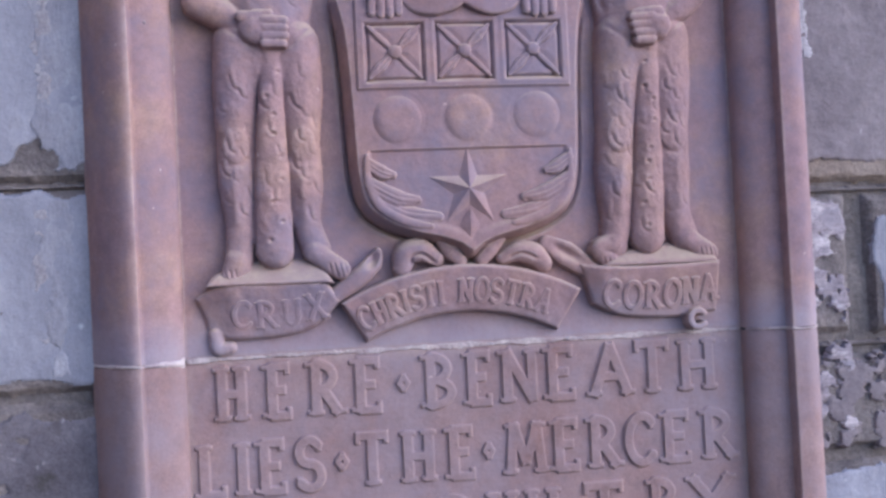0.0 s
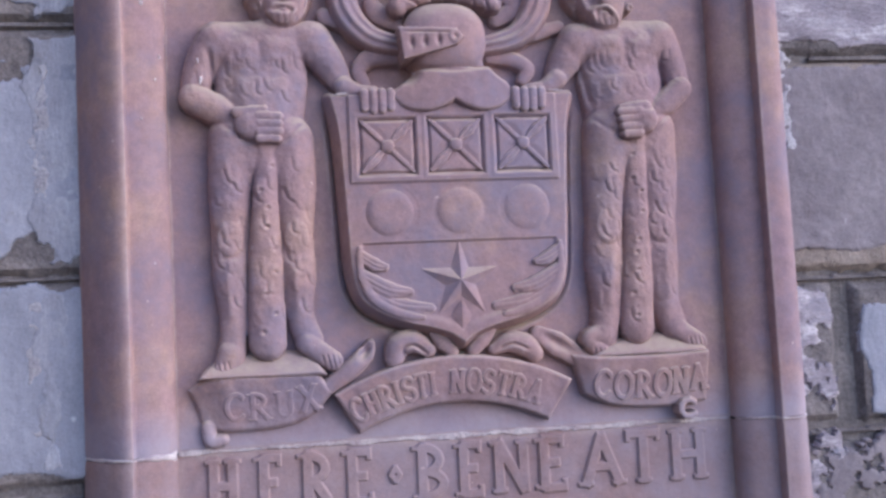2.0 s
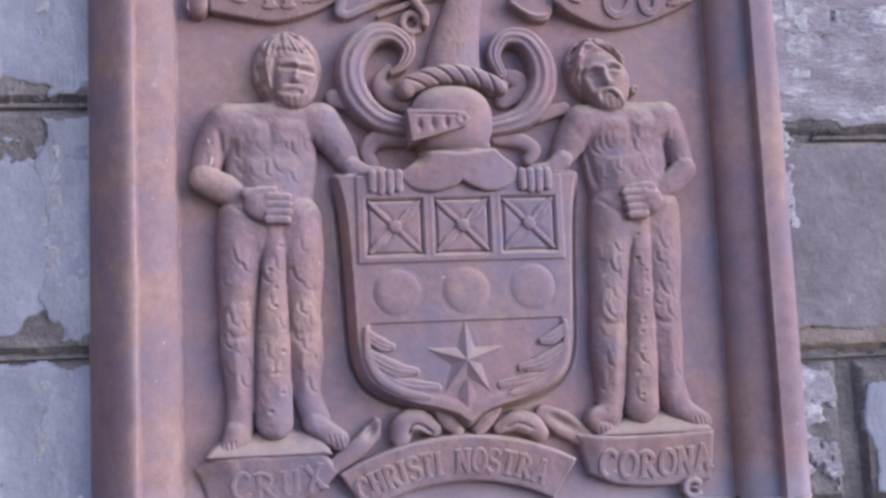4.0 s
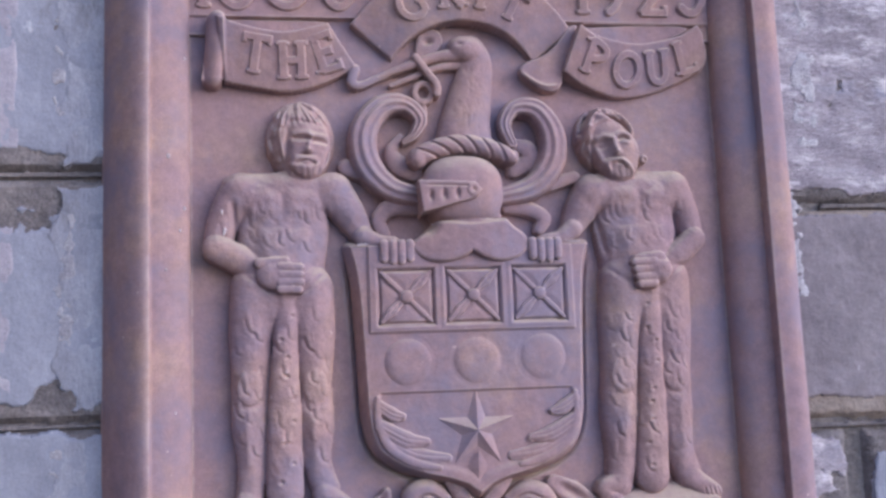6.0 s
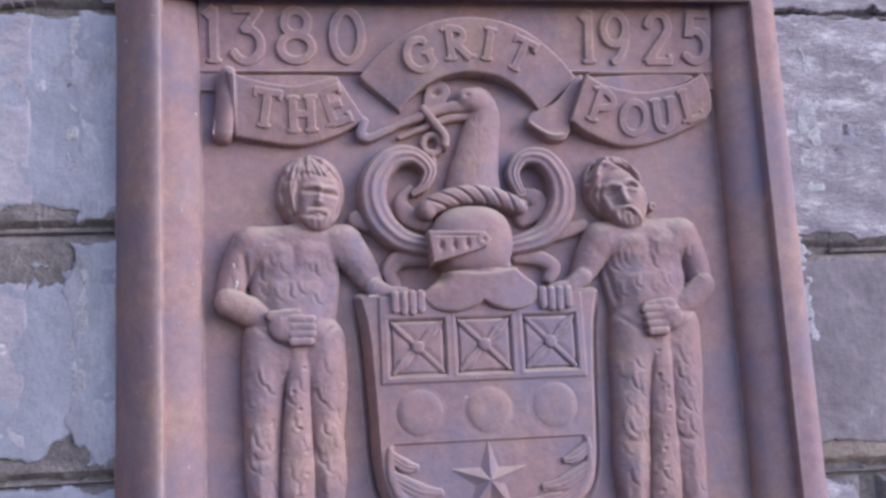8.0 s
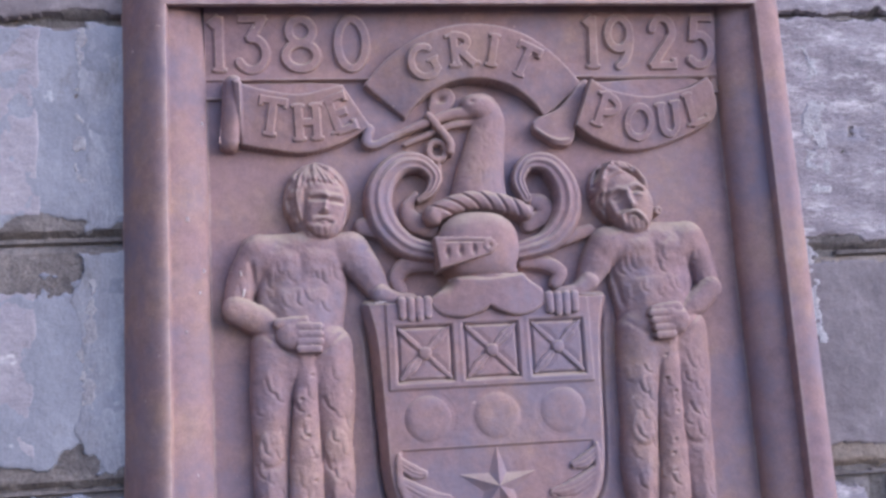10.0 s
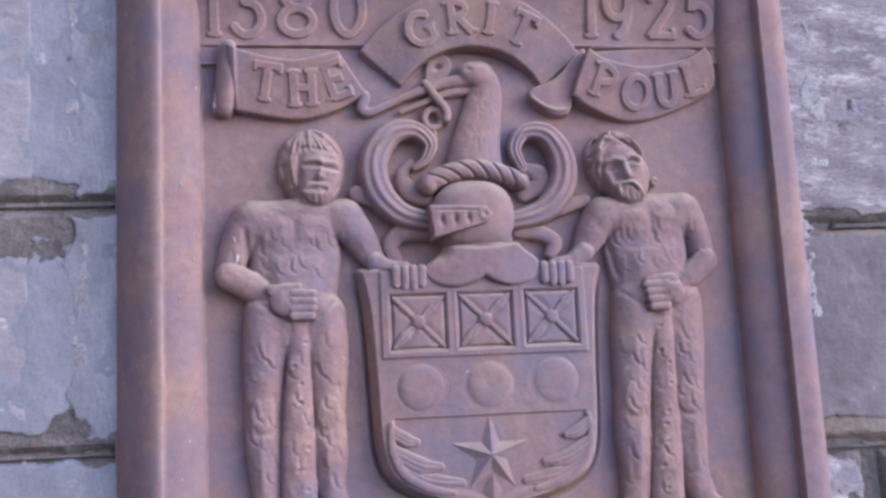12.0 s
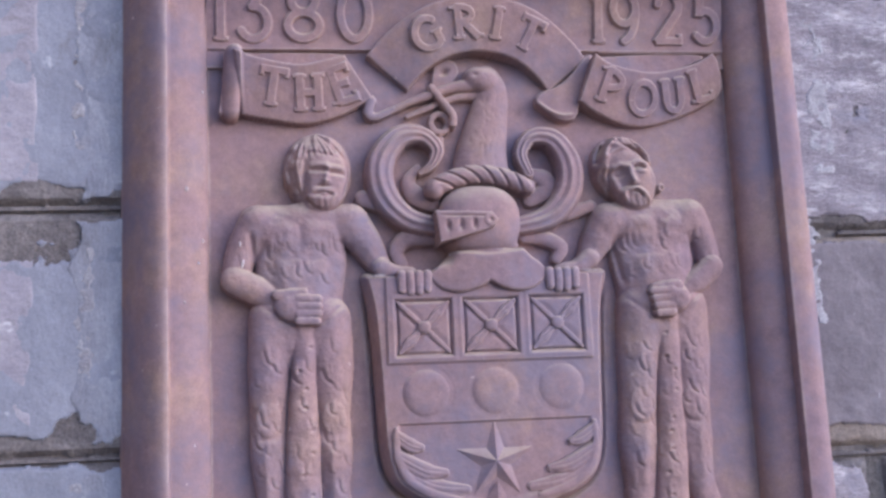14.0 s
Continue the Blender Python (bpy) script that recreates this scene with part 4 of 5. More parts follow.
def strands(r, paths, width, deep, seed):
    """Combed hair: a cut along each path and a ridge beside it."""
    rng = np.random.RandomState(seed)
    for p in paths:
        p = np.asarray(p, dtype=float)
        w = width * rng.uniform(0.8, 1.3)
        d = deep * rng.uniform(0.6, 1.25)
        r.mark(p, w, d)
        r.mark(p + (w * 1.9, 0.0005), w * 1.2, -d * 0.5)


def fingers(r, rows, radius, base):
    for a, b in rows:
        r.limb([a, b], [radius, radius * 0.92], base, 0.85, k=0.0008, smooth=False)


def left_head(r):
    """Straight-fringed hair to the jaw, level brows, short square beard."""
    x, z = -0.209, 1.798
    r.oval(x, z, 0.0430, 0.0525, 0.006, 0.038, k=0.004, power=0.72)
    r.oval(-0.201, 1.786, 0.0285, 0.0400, 0.030, 0.017, k=0.003)
    r.swell(spline([(-0.228, 1.768), (-0.226, 1.752), (-0.212, 1.745), (-0.196, 1.746), (-0.187, 1.757), (-0.186, 1.768), (-0.200, 1.764)], 4, True), 0.0050, 0.006)
    # hair: a cap with a cut fringe, falling past the cheeks
    r.swell(spline([(-0.2520, 1.780), (-0.2530, 1.815), (-0.238, 1.842), (-0.210, 1.852), (-0.182, 1.842), (-0.165, 1.815), (-0.166, 1.785), (-0.181, 1.752),
                    (-0.176, 1.780), (-0.1745, 1.803), (-0.187, 1.8135), (-0.205, 1.8175), (-0.2225, 1.8185), (-0.2270, 1.790), (-0.2290, 1.768), (-0.2420, 1.768)], 3, True), 0.0040, 0.0045)
    rng = np.random.RandomState(76)
    for i in range(22):
        a, q = radians(10 + 200 * ((i * 0.618) % 1)), rng.uniform(0.70, 0.98)
        r.dent(-0.209 + 0.041 * q * math.cos(a), 1.800 + 0.048 * q * math.sin(a), rng.uniform(0.0025, 0.005), rng.uniform(0.004, 0.008), rng.uniform(-0.0028, 0.0036), math.degrees(a) - 90)
    strands(r, [[(-0.214 + 0.20 * t, 1.848 - 1.5 * t * t), (-0.2125 + 0.55 * t, 1.834 - 1.5 * t * t), (-0.2085 + 0.85 * t, 1.8165 - 0.12 * abs(t) + 0.08 * t)]
                for t in (-0.034, -0.024, -0.015, -0.007, 0.002, 0.010, 0.019, 0.028, 0.037)], 0.0021, 0.0036, 71)
    strands(r, [[(-0.236 - k, 1.828 - 2 * k), (-0.2415 - 0.6 * k, 1.803), (-0.2350 - 0.9 * k, 1.771 + 1.2 * k)] for k in (-0.004, 0.002, 0.008)], 0.0022, 0.0042, 72)
    strands(r, [[(-0.178 + k, 1.820), (-0.1715 + 0.6 * k, 1.797), (-0.1810 + 0.9 * k, 1.764)] for k in (0.0, 0.006)], 0.0020, 0.0036, 73)
    # brow shelf, slit eyes, straight nose
    for cx, cz, w in ((-0.2080, 1.7985, 0.0120), (-0.1865, 1.7945, 0.0105)):
        r.mark([(cx - w, cz + 0.0035), (cx, cz + 0.0048), (cx + w, cz + 0.0022)], 0.0034, -0.0030)
        r.mark([(cx - w, cz - 0.0020), (cx, cz - 0.0022), (cx + w, cz - 0.0044)], 0.0029, 0.0046)
        r.mark([(cx - w * 0.7, cz - 0.0068), (cx, cz - 0.0078), (cx + w * 0.7, cz - 0.0084)], 0.0024, -0.0009)
    r.mark([(-0.1970, 1.8020), (-0.1985, 1.7910), (-0.2005, 1.7795)], 0.0038, -0.0050)
    r.dent(-0.2005, 1.7805, 0.0060, 0.0036, -0.0036)
    r.dent(-0.2035, 1.7752, 0.0075, 0.0020, 0.0050)
    # moustache, lip, parting of the beard
    r.mark([(-0.2230, 1.7625), (-0.2140, 1.7705), (-0.2020, 1.7715), (-0.1910, 1.7685), (-0.1860, 1.7600)], 0.0038, -0.0026)
    r.mark([(-0.2120, 1.7660), (-0.2020, 1.7675), (-0.1920, 1.7640)], 0.0018, 0.0026)
    r.dent(-0.2010, 1.7665, 0.0060, 0.0022, -0.0022)
    strands(r, [[(-0.219 + 0.008 * i, 1.7625), (-0.2185 + 0.0076 * i, 1.7555), (-0.2165 + 0.0070 * i, 1.7480)] for i in range(5)], 0.0018, 0.0007, 74)
    r.dent(-0.2260, 1.786, 0.0040, 0.018, 0.0050, -4)
    r.dent(-0.2460, 1.7745, 0.0040, 0.0060, 0.0120)


def right_head(r):
    """Wavy hair swept over the brow, hollow eyes, drooping moustache and curled beard."""
    r.oval(0.1890, 1.7990, 0.0415, 0.0460, 0.006, 0.038, turn=12, k=0.004, power=0.72)
    r.oval(0.1975, 1.7800, 0.0300, 0.0420, 0.030, 0.017, turn=10, k=0.003)
    r.swell(spline([(0.1770, 1.766), (0.1800, 1.748), (0.1960, 1.7405), (0.2160, 1.7425), (0.2210, 1.7520), (0.2130, 1.7640), (0.1980, 1.7720)], 4, True), 0.0046, 0.006)
    r.swell(spline([(0.1490, 1.793), (0.1480, 1.818), (0.1620, 1.836), (0.1900, 1.8445), (0.2180, 1.838), (0.2280, 1.815), (0.2300, 1.790), (0.2390, 1.768), (0.2300, 1.765),
                    (0.2200, 1.785), (0.2180, 1.806), (0.2040, 1.817), (0.1880, 1.818), (0.1720, 1.812), (0.1660, 1.793), (0.1690, 1.768), (0.1770, 1.748), (0.1640, 1.760)], 3, True), 0.0048, 0.0060)
    strands(r, [[(0.178 + k, 1.840), (0.1900 + k, 1.828 - 0.3 * k), (0.2060 + 0.8 * k, 1.8200 - 0.4 * k), (0.2210 + 0.5 * k, 1.8040 - 0.6 * k)] for k in (-0.008, 0.000, 0.009, 0.018)], 0.0024, 0.0060, 81)
    strands(r, [[(0.172 - k, 1.838 - k), (0.1600 - 0.8 * k, 1.824 - k), (0.1545 - 0.3 * k, 1.808 - k)] for k in (-0.009, -0.001, 0.006)], 0.0025, 0.0066, 82)
    strands(r, [[(0.1540 + k, 1.796), (0.1500 + 1.3 * k, 1.783), (0.1640 + 0.8 * k, 1.765), (0.1720 + 0.5 * k, 1.750)] for k in (0.0, 0.006, 0.011)], 0.0024, 0.0062, 83)
    strands(r, [[(0.2230 + k, 1.806), (0.2270 + k, 1.790), (0.2330 + 0.6 * k, 1.772)] for k in (-0.003, 0.004)], 0.0020, 0.0040, 84)
    rng = np.random.RandomState(86)
    for i in range(26):
        a, q = radians(20 + 190 * ((i * 0.618) % 1)), rng.uniform(0.62, 0.98)
        r.dent(0.1890 + 0.040 * q * math.cos(a), 1.8000 + 0.042 * q * math.sin(a), rng.uniform(0.003, 0.006), rng.uniform(0.003, 0.006), rng.uniform(-0.0038, 0.0048), rng.uniform(0, 90))
    r.oval(0.2335, 1.7700, 0.0062, 0.0062, 0.030, 0.008, k=0.002)
    r.dent(0.2345, 1.7690, 0.0024, 0.0024, 0.005)
    # brows meet over a broken nose; the nearer eye is hollow with a rounded ball
    r.mark([(0.1690, 1.7945), (0.1790, 1.7985), (0.1885, 1.7955)], 0.0032, -0.0034)
    r.mark([(0.1940, 1.7995), (0.2040, 1.8035), (0.2150, 1.7990)], 0.0032, -0.0036)
    r.dent(0.1770, 1.7880, 0.0090, 0.0056, 0.0082, 8)
    r.dent(0.1765, 1.7880, 0.0048, 0.0030, -0.0052, 8)
    r.mark([(0.1970, 1.7950), (0.2050, 1.7970), (0.2130, 1.7940)], 0.0026, 0.0068)
    r.dent(0.2055, 1.7905, 0.0060, 0.0030, -0.0026)
    r.mark([(0.1905, 1.7985), (0.1915, 1.7880), (0.1955, 1.7755)], 0.0038, -0.0056)
    r.dent(0.1960, 1.7760, 0.0060, 0.0036, -0.0034)
    r.dent(0.1940, 1.7705, 0.0070, 0.0020, 0.0050)
    r.dent(0.2120, 1.7850, 0.0080, 0.0100, -0.0034, -20)
    r.dent(0.1810, 1.7760, 0.0080, 0.0160, 0.0056, 8)
    r.mark([(0.1860, 1.7645), (0.1960, 1.7680), (0.2060, 1.7620), (0.2140, 1.7540), (0.2180, 1.7470)], 0.0032, -0.0038)
    r.mark([(0.1860, 1.7700), (0.1825, 1.7600), (0.1860, 1.7500)], 0.0030, -0.0030)
    r.mark([(0.1930, 1.7625), (0.2000, 1.7620), (0.2060, 1.7560)], 0.0017, 0.0044)
    strands(r, [[(0.1880 + 0.0075 * i, 1.7610 - 0.001 * i), (0.1865 + 0.0085 * i, 1.7535), (0.1910 + 0.0075 * i, 1.7450)] for i in range(5)], 0.0019, 0.0009, 85)


def supporter(side):
    """A standing bearded stone figure with a club; side -1 or 1."""
    if side < 0:
        r = Relief(-0.345, -0.070, 1.325, 1.870, step=0.0011)
        legs = [([(-0.269, 1.620), (-0.273, 1.560), (-0.276, 1.500), (-0.277, 1.450), (-0.275, 1.400), (-0.279, 1.352)], [0.029, 0.0275, 0.0220, 0.0215, 0.0160, 0.017]),
                ([(-0.203, 1.615), (-0.198, 1.560), (-0.198, 1.500), (-0.197, 1.450), (-0.197, 1.405), (-0.186, 1.370)], [0.031, 0.0275, 0.0210, 0.0225, 0.0170, 0.017])]
        feet = [[(-0.281, 1.362), (-0.288, 1.343)], [(-0.190, 1.368), (-0.160, 1.346)]]
        club = ([(-0.230, 1.610), (-0.233, 1.540), (-0.235, 1.460), (-0.236, 1.372)], [0.0125, 0.0155, 0.0205, 0.0225])
        torso = [(-0.233, 1.708), (-0.233, 1.686), (-0.235, 1.645), (-0.236, 1.605)]
        upper = [([(-0.284, 1.736), (-0.303, 1.706), (-0.313, 1.672)], [0.026, 0.0205, 0.0175]), ([(-0.170, 1.736), (-0.150, 1.708), (-0.133, 1.679)], [0.026, 0.0210, 0.0140])]
        fore = [([(-0.313, 1.666), (-0.290, 1.654), (-0.258, 1.637)], [0.0180, 0.0185, 0.0145]), ([(-0.134, 1.679), (-0.116, 1.671), (-0.098, 1.668)], [0.0125, 0.0105, 0.0110])]
        neck, arm_pit = (-0.210, 1.750), [(-0.2930, 1.722), (-0.2910, 1.700), (-0.2890, 1.676)]
        far_pit = [(-0.172, 1.706), (-0.168, 1.684), (-0.170, 1.655)]
        hair = [(-0.288, -0.160, 1.700, 1.720, 7), (-0.278, -0.196, 1.664, 1.684, 5), (-0.297, -0.258, 1.40, 1.580, 13), (-0.214, -0.180, 1.40, 1.590, 13), (-0.246, -0.222, 1.39, 1.58, 7), (-0.316, -0.300, 1.66, 1.70, 2)]
    else:
        r = Relief(0.070, 0.345, 1.325, 1.870, step=0.0011)
        legs = [([(0.200, 1.620), (0.195, 1.560), (0.190, 1.500), (0.186, 1.450), (0.185, 1.395), (0.180, 1.360)], [0.030, 0.0285, 0.0240, 0.0245, 0.0190, 0.018]),
                ([(0.260, 1.618), (0.260, 1.560), (0.259, 1.500), (0.259, 1.450), (0.262, 1.400), (0.272, 1.366)], [0.030, 0.0290, 0.0245, 0.0240, 0.0190, 0.018])]
        feet = [[(0.178, 1.362), (0.160, 1.355), (0.176, 1.338)], [(0.272, 1.366), (0.300, 1.345)]]
        club = ([(0.234, 1.610), (0.229, 1.540), (0.227, 1.460), (0.222, 1.368)], [0.0120, 0.0150, 0.0185, 0.0215])
        torso = [(0.224, 1.706), (0.223, 1.684), (0.226, 1.645), (0.229, 1.605)]
        upper = [([(0.166, 1.732), (0.149, 1.708), (0.136, 1.686)], [0.026, 0.0210, 0.0145]), ([(0.274, 1.736), (0.291, 1.706), (0.298, 1.676)], [0.026, 0.0190, 0.0160])]
        fore = [([(0.136, 1.685), (0.118, 1.673), (0.098, 1.668)], [0.0125, 0.0105, 0.0110]), ([(0.298, 1.670), (0.278, 1.652), (0.246, 1.633)], [0.0155, 0.0160, 0.0135])]
        neck, arm_pit = (0.198, 1.750), [(0.1680, 1.706), (0.1720, 1.684), (0.1800, 1.650)]
        far_pit = [(0.2730, 1.706), (0.2760, 1.684), (0.2740, 1.664)]
        hair = [(0.165, 0.280, 1.702, 1.720, 7), (0.185, 0.262, 1.660, 1.684, 5), (0.172, 0.208, 1.40, 1.580, 15), (0.246, 0.284, 1.40, 1.590, 16), (0.216, 0.240, 1.38, 1.57, 8), (0.288, 0.304, 1.68, 1.72, 2)]
    tx = torso[0][0]
    for p, rr in legs:
        r.limb(p, rr, 0.010, 0.95, k=0.005)
    for p in feet:
        r.limb(p, [0.0135, 0.0125, 0.0105][:len(p)], 0.018, 0.8, k=0.004)
    # body: rib cage, two flat breast muscles, belly, shoulders in one sweep
    r.limb(torso, [0.056, 0.057, 0.053, 0.055], 0.008, 0.52, k=0.006)
    r.limb([upper[0][0][0], (neck[0], 1.737), upper[1][0][0]], [0.025, 0.025, 0.025], 0.012, 0.90, k=0.012)
    r.limb([(neck[0], 1.775), (neck[0], 1.738)], 0.023, 0.014, 0.6, k=0.010, smooth=False)
    for p, rr in upper:
        r.limb(p, rr, 0.012, 0.95, k=0.006)
    for s in (-1, 1):
        r.swell(spline([(tx + s * 0.003, 1.736), (tx + s * 0.003, 1.706), (tx + s * 0.020, 1.697), (tx + s * 0.043, 1.701), (tx + s * 0.053, 1.716), (tx + s * 0.040, 1.738)], 4, True), 0.0040, 0.016)
    r.swell(spline([(tx - 0.036, 1.660), (tx - 0.032, 1.688), (tx, 1.694), (tx + 0.034, 1.688), (tx + 0.040, 1.660), (tx + 0.030, 1.622), (tx, 1.610), (tx - 0.028, 1.622)], 4, True), 0.0050, 0.018)
    r.line([(tx, 1.735), (tx, 1.700)], 0.0045, 0.0014)
    r.line(arm_pit, 0.0036, 0.0062)
    r.line(far_pit, 0.0036, 0.0050)
    for p, rr in fore:
        r.limb(p, rr, 0.022, 0.90, k=0.002)
    # groin folds and the thigh's front
    r.line([(tx - 0.046, 1.632), (tx - 0.020, 1.612), (tx, 1.600)], 0.0034, 0.0018)
    r.line([(tx + 0.050, 1.634), (tx + 0.026, 1.612), (tx + 0.006, 1.600)], 0.0034, 0.0022)
    # stone left between legs and club, then the knotted club
    web = [(-0.250, 1.600), (-0.253, 1.500), (-0.257, 1.390)] if side < 0 else [(0.214, 1.600), (0.208, 1.500), (0.203, 1.385)]
    r.limb(web, [0.012, 0.012, 0.010], 0.0150, 0.3, k=0.004)
    r.limb(*club, [0.030, 0.026, 0.022, 0.019], 0.70, k=0.0015)
    # gripping hand: back, thumb and four fingers round the club
    if side < 0:
        r.oval(-0.246, 1.632, 0.021, 0.020, 0.037, 0.014, turn=-25, k=0.003)
        r.limb([(-0.262, 1.645), (-0.246, 1.6465), (-0.2305, 1.648)], [0.0072, 0.0064, 0.0050], 0.043, 0.8, k=0.002)
        r.oval(-0.2360, 1.6575, 0.0100, 0.0090, 0.028, 0.010, k=0.002)
        fingers(r, [((-0.2370, 1.6400 - 0.0092 * i), (-0.2135 - 0.002 * (i == 3), 1.6392 - 0.0090 * i)) for i in range(4)], 0.0058, 0.046)
        fingers(r, [((-0.1105 + 0.0108 * i, 1.6665), (-0.1100 + 0.0106 * i, 1.6450 + 0.003 * (i in (0, 3)))) for i in range(4)], 0.0060, 0.0430)
        r.shift(0.004)
        left_head(r)
        r.shift(-0.004)
    else:
        r.oval(0.2400, 1.6290, 0.0200, 0.0195, 0.038, 0.014, turn=25, k=0.003)
        r.limb([(0.2440, 1.6450), (0.2280, 1.6450), (0.2120, 1.6425)], [0.0068, 0.0064, 0.0050], 0.044, 0.8, k=0.002)
        r.oval(0.2230, 1.6560, 0.0090, 0.0085, 0.028, 0.009, k=0.002)
        fingers(r, [((0.2340, 1.6385 - 0.0094 * i), (0.2095 + 0.0022 * i, 1.6375 - 0.0094 * i)) for i in range(4)], 0.0061, 0.046)
        fingers(r, [((0.0765 + 0.0110 * i, 1.6665), (0.0770 + 0.0108 * i, 1.6450 + 0.003 * (i in (0, 3)))) for i in range(4)], 0.0061, 0.0430)
        r.shift(0.004)
        right_head(r)
        r.shift(-0.004)
    # knees, shins and toes
    for p, rr in legs:
        r.oval(p[2][0], p[2][1] - 0.004, rr[2] * 0.70, rr[2] * 0.95, 0.010 + rr[2] * 0.80, 0.0050, k=0.007)
        r.line([(p[2][0] - rr[2] * 0.6, p[2][1] - 0.024), (p[2][0], p[2][1] - 0.028), (p[2][0] + rr[2] * 0.6, p[2][1] - 0.022)], 0.004, 0.0014)
        r.line([(p[3][0] + side * 0.003, p[3][1] + 0.010), (p[4][0] + side * 0.002, p[4][1])], 0.0055, -0.0022, False)
    for p in feet:
        tx, tz = p[-1]
        for i in range(4):
            ox = (i - 1.5) * 0.0060
            r.line([(tx + ox - 0.004, tz + 0.008), (tx + ox, tz - 0.010)], 0.0012, 0.0019, False)
    # knots and cut-off twigs on the club
    rng = np.random.RandomState(40 + side)
    for i in range(9):
        s = (i + rng.uniform(0.2, 0.8)) / 9
        cx = np.interp(s, [0, 1], [club[0][0][0], club[0][-1][0]]) + rng.uniform(-0.010, 0.010)
        cz = np.interp(s, [0, 1], [1.595, 1.375])
        r.dent(cx, cz, 0.0062, 0.0058, -0.0022)
        r.dent(cx + 0.0008, cz - 0.0014, 0.0030, 0.0024, 0.0040)
    tufts(r, hair, 60 + side)
    r.H = np.where(r.H > 0, r.H * 0.84, r.H)
    r.rough(0.0010, 75, 50 + side)
    r.rough(0.0022, 28, 55 + side)
    return part("carved_figure", r.mesh("carved_figure", SANDSTONE, sharp=54), tablet, "weathered bearded stone figure leaning on a club")


supporter(-1)
supporter(1)

# sloping stone ground below the figures
for x0, x1, pts in ((-0.34, -0.14, [(-0.318, 1.332), (-0.300, 1.350), (-0.240, 1.362), (-0.190, 1.356), (-0.168, 1.330)]),
                    (0.14, 0.325, [(0.160, 1.334), (0.190, 1.350), (0.240, 1.360), (0.295, 1.352), (0.310, 1.334)])):
    g = Relief(x0, x1, 1.325, 1.37, step=0.0012)
    g.plate(np.vstack([spline(pts, 5)]), 0.029, 0.006, tilt=lambda X, Z: -0.80 * np.clip(Z - 1.334, 0, 1))
    part("plinth", g.mesh("plinth", SANDSTONE), tablet)

# ---- inscription ----
ROWS = [(1.2050, 0.066, "H -.315 -.273;E -.255 -.222;R -.205 -.163;E -.151 -.114;* -.103 -.077;B -.067 -.024;E -.014 .021;N .028 .080;E .086 .127;A .140 .199;T .198 .250;H .254 .312"),
        (1.1160, 0.064, "L -.340 -.301;I -.296 -.274;E -.268 -.232;S -.226 -.187;* -.181 -.155;T -.154 -.109;H -.099 -.052;E -.041 -.004;* -.001 .023;M .030 .084;E .090 .128;R .136 .178;C .182 .226;E .231 .273;R .283 .330"),
        (1.0340, 0.064, "B -.050 -.008;U .003 .047;I .052 .072;L .078 .116;T .124 .182;B .210 .252;Y .260 .326")]
for z, h, text in ROWS:
    for item in text.split(";"):
        ch, a, b = item.split()
        a, b = float(a), float(b)
        letter(ch, (a + b) / 2, z, b - a, h, lower, -0.0004, stroke=0.0064 if ch != "*" else 0.0035, raise_by=0.0042, mat=SANDSTONE_LOW,
               name="letter" if ch != "*" else "diamond_stop")

# ---- the wall: squared rubble with flaking limewash ----
wall = empty("wall_north", "old coursed stone wall with flaking pale limewash and dark mortar", "wall", kind="structure")
FACE = 0.0125
L0, R0 = -OUTER - 0.001, OUTER_RIGHT - 0.001


def box_bm(x0, x1, y0, y1, z0, z1):
    bm = bmesh.new()
    bmesh.ops.create_cube(bm, size=1.0)
    bmesh.ops.scale(bm, vec=(x1 - x0, y1 - y0, z1 - z0), verts=bm.verts)
    bmesh.ops.translate(bm, vec=((x0 + x1) / 2, (y0 + y1) / 2, (z0 + z1) / 2), verts=bm.verts)
    return bm


bm_part("mortar_bed", box_bm(-4.5, 4.5, FACE + 0.012, 0.55, 0.0, 3.6), MORTAR, wall, "dark brown mortar between the stones")


def block(x0, x1, z0, z1, seed, fine=False, mat=None):
    """One wall stone with a rough face and uneven edges, running in behind the frame where it meets it."""
    x0, x1 = x0 - 0.03 * (x0 == R0), x1 + 0.03 * (x1 == L0)
    step = 0.0045 if fine else 0.045
    r = Relief(x0 - 0.004, x1 + 0.004, z0 - 0.004, z1 + 0.004, step=step, sunk=-0.016)
    d = np.minimum(np.minimum(r.X - x0, x1 - r.X), np.minimum(r.Z - z0, z1 - r.Z)) - 0.004
    if fine:
        d = d + 0.005 * value_noise(r.X, r.Z, 26, seed)
        r.H = np.where(d > -0.003, -0.010 + 0.010 * ease((d + 0.003) / 0.010) + 0.0035 * value_noise(r.X, r.Z, 22, seed + 1), r.sunk)
    else:
        r.H = np.where(d > -0.02, 0.004 * value_noise(r.X, r.Z, 5, seed), r.sunk)
    return part("stone_block", r.mesh("stone_block", mat or STONE, FACE), wall)


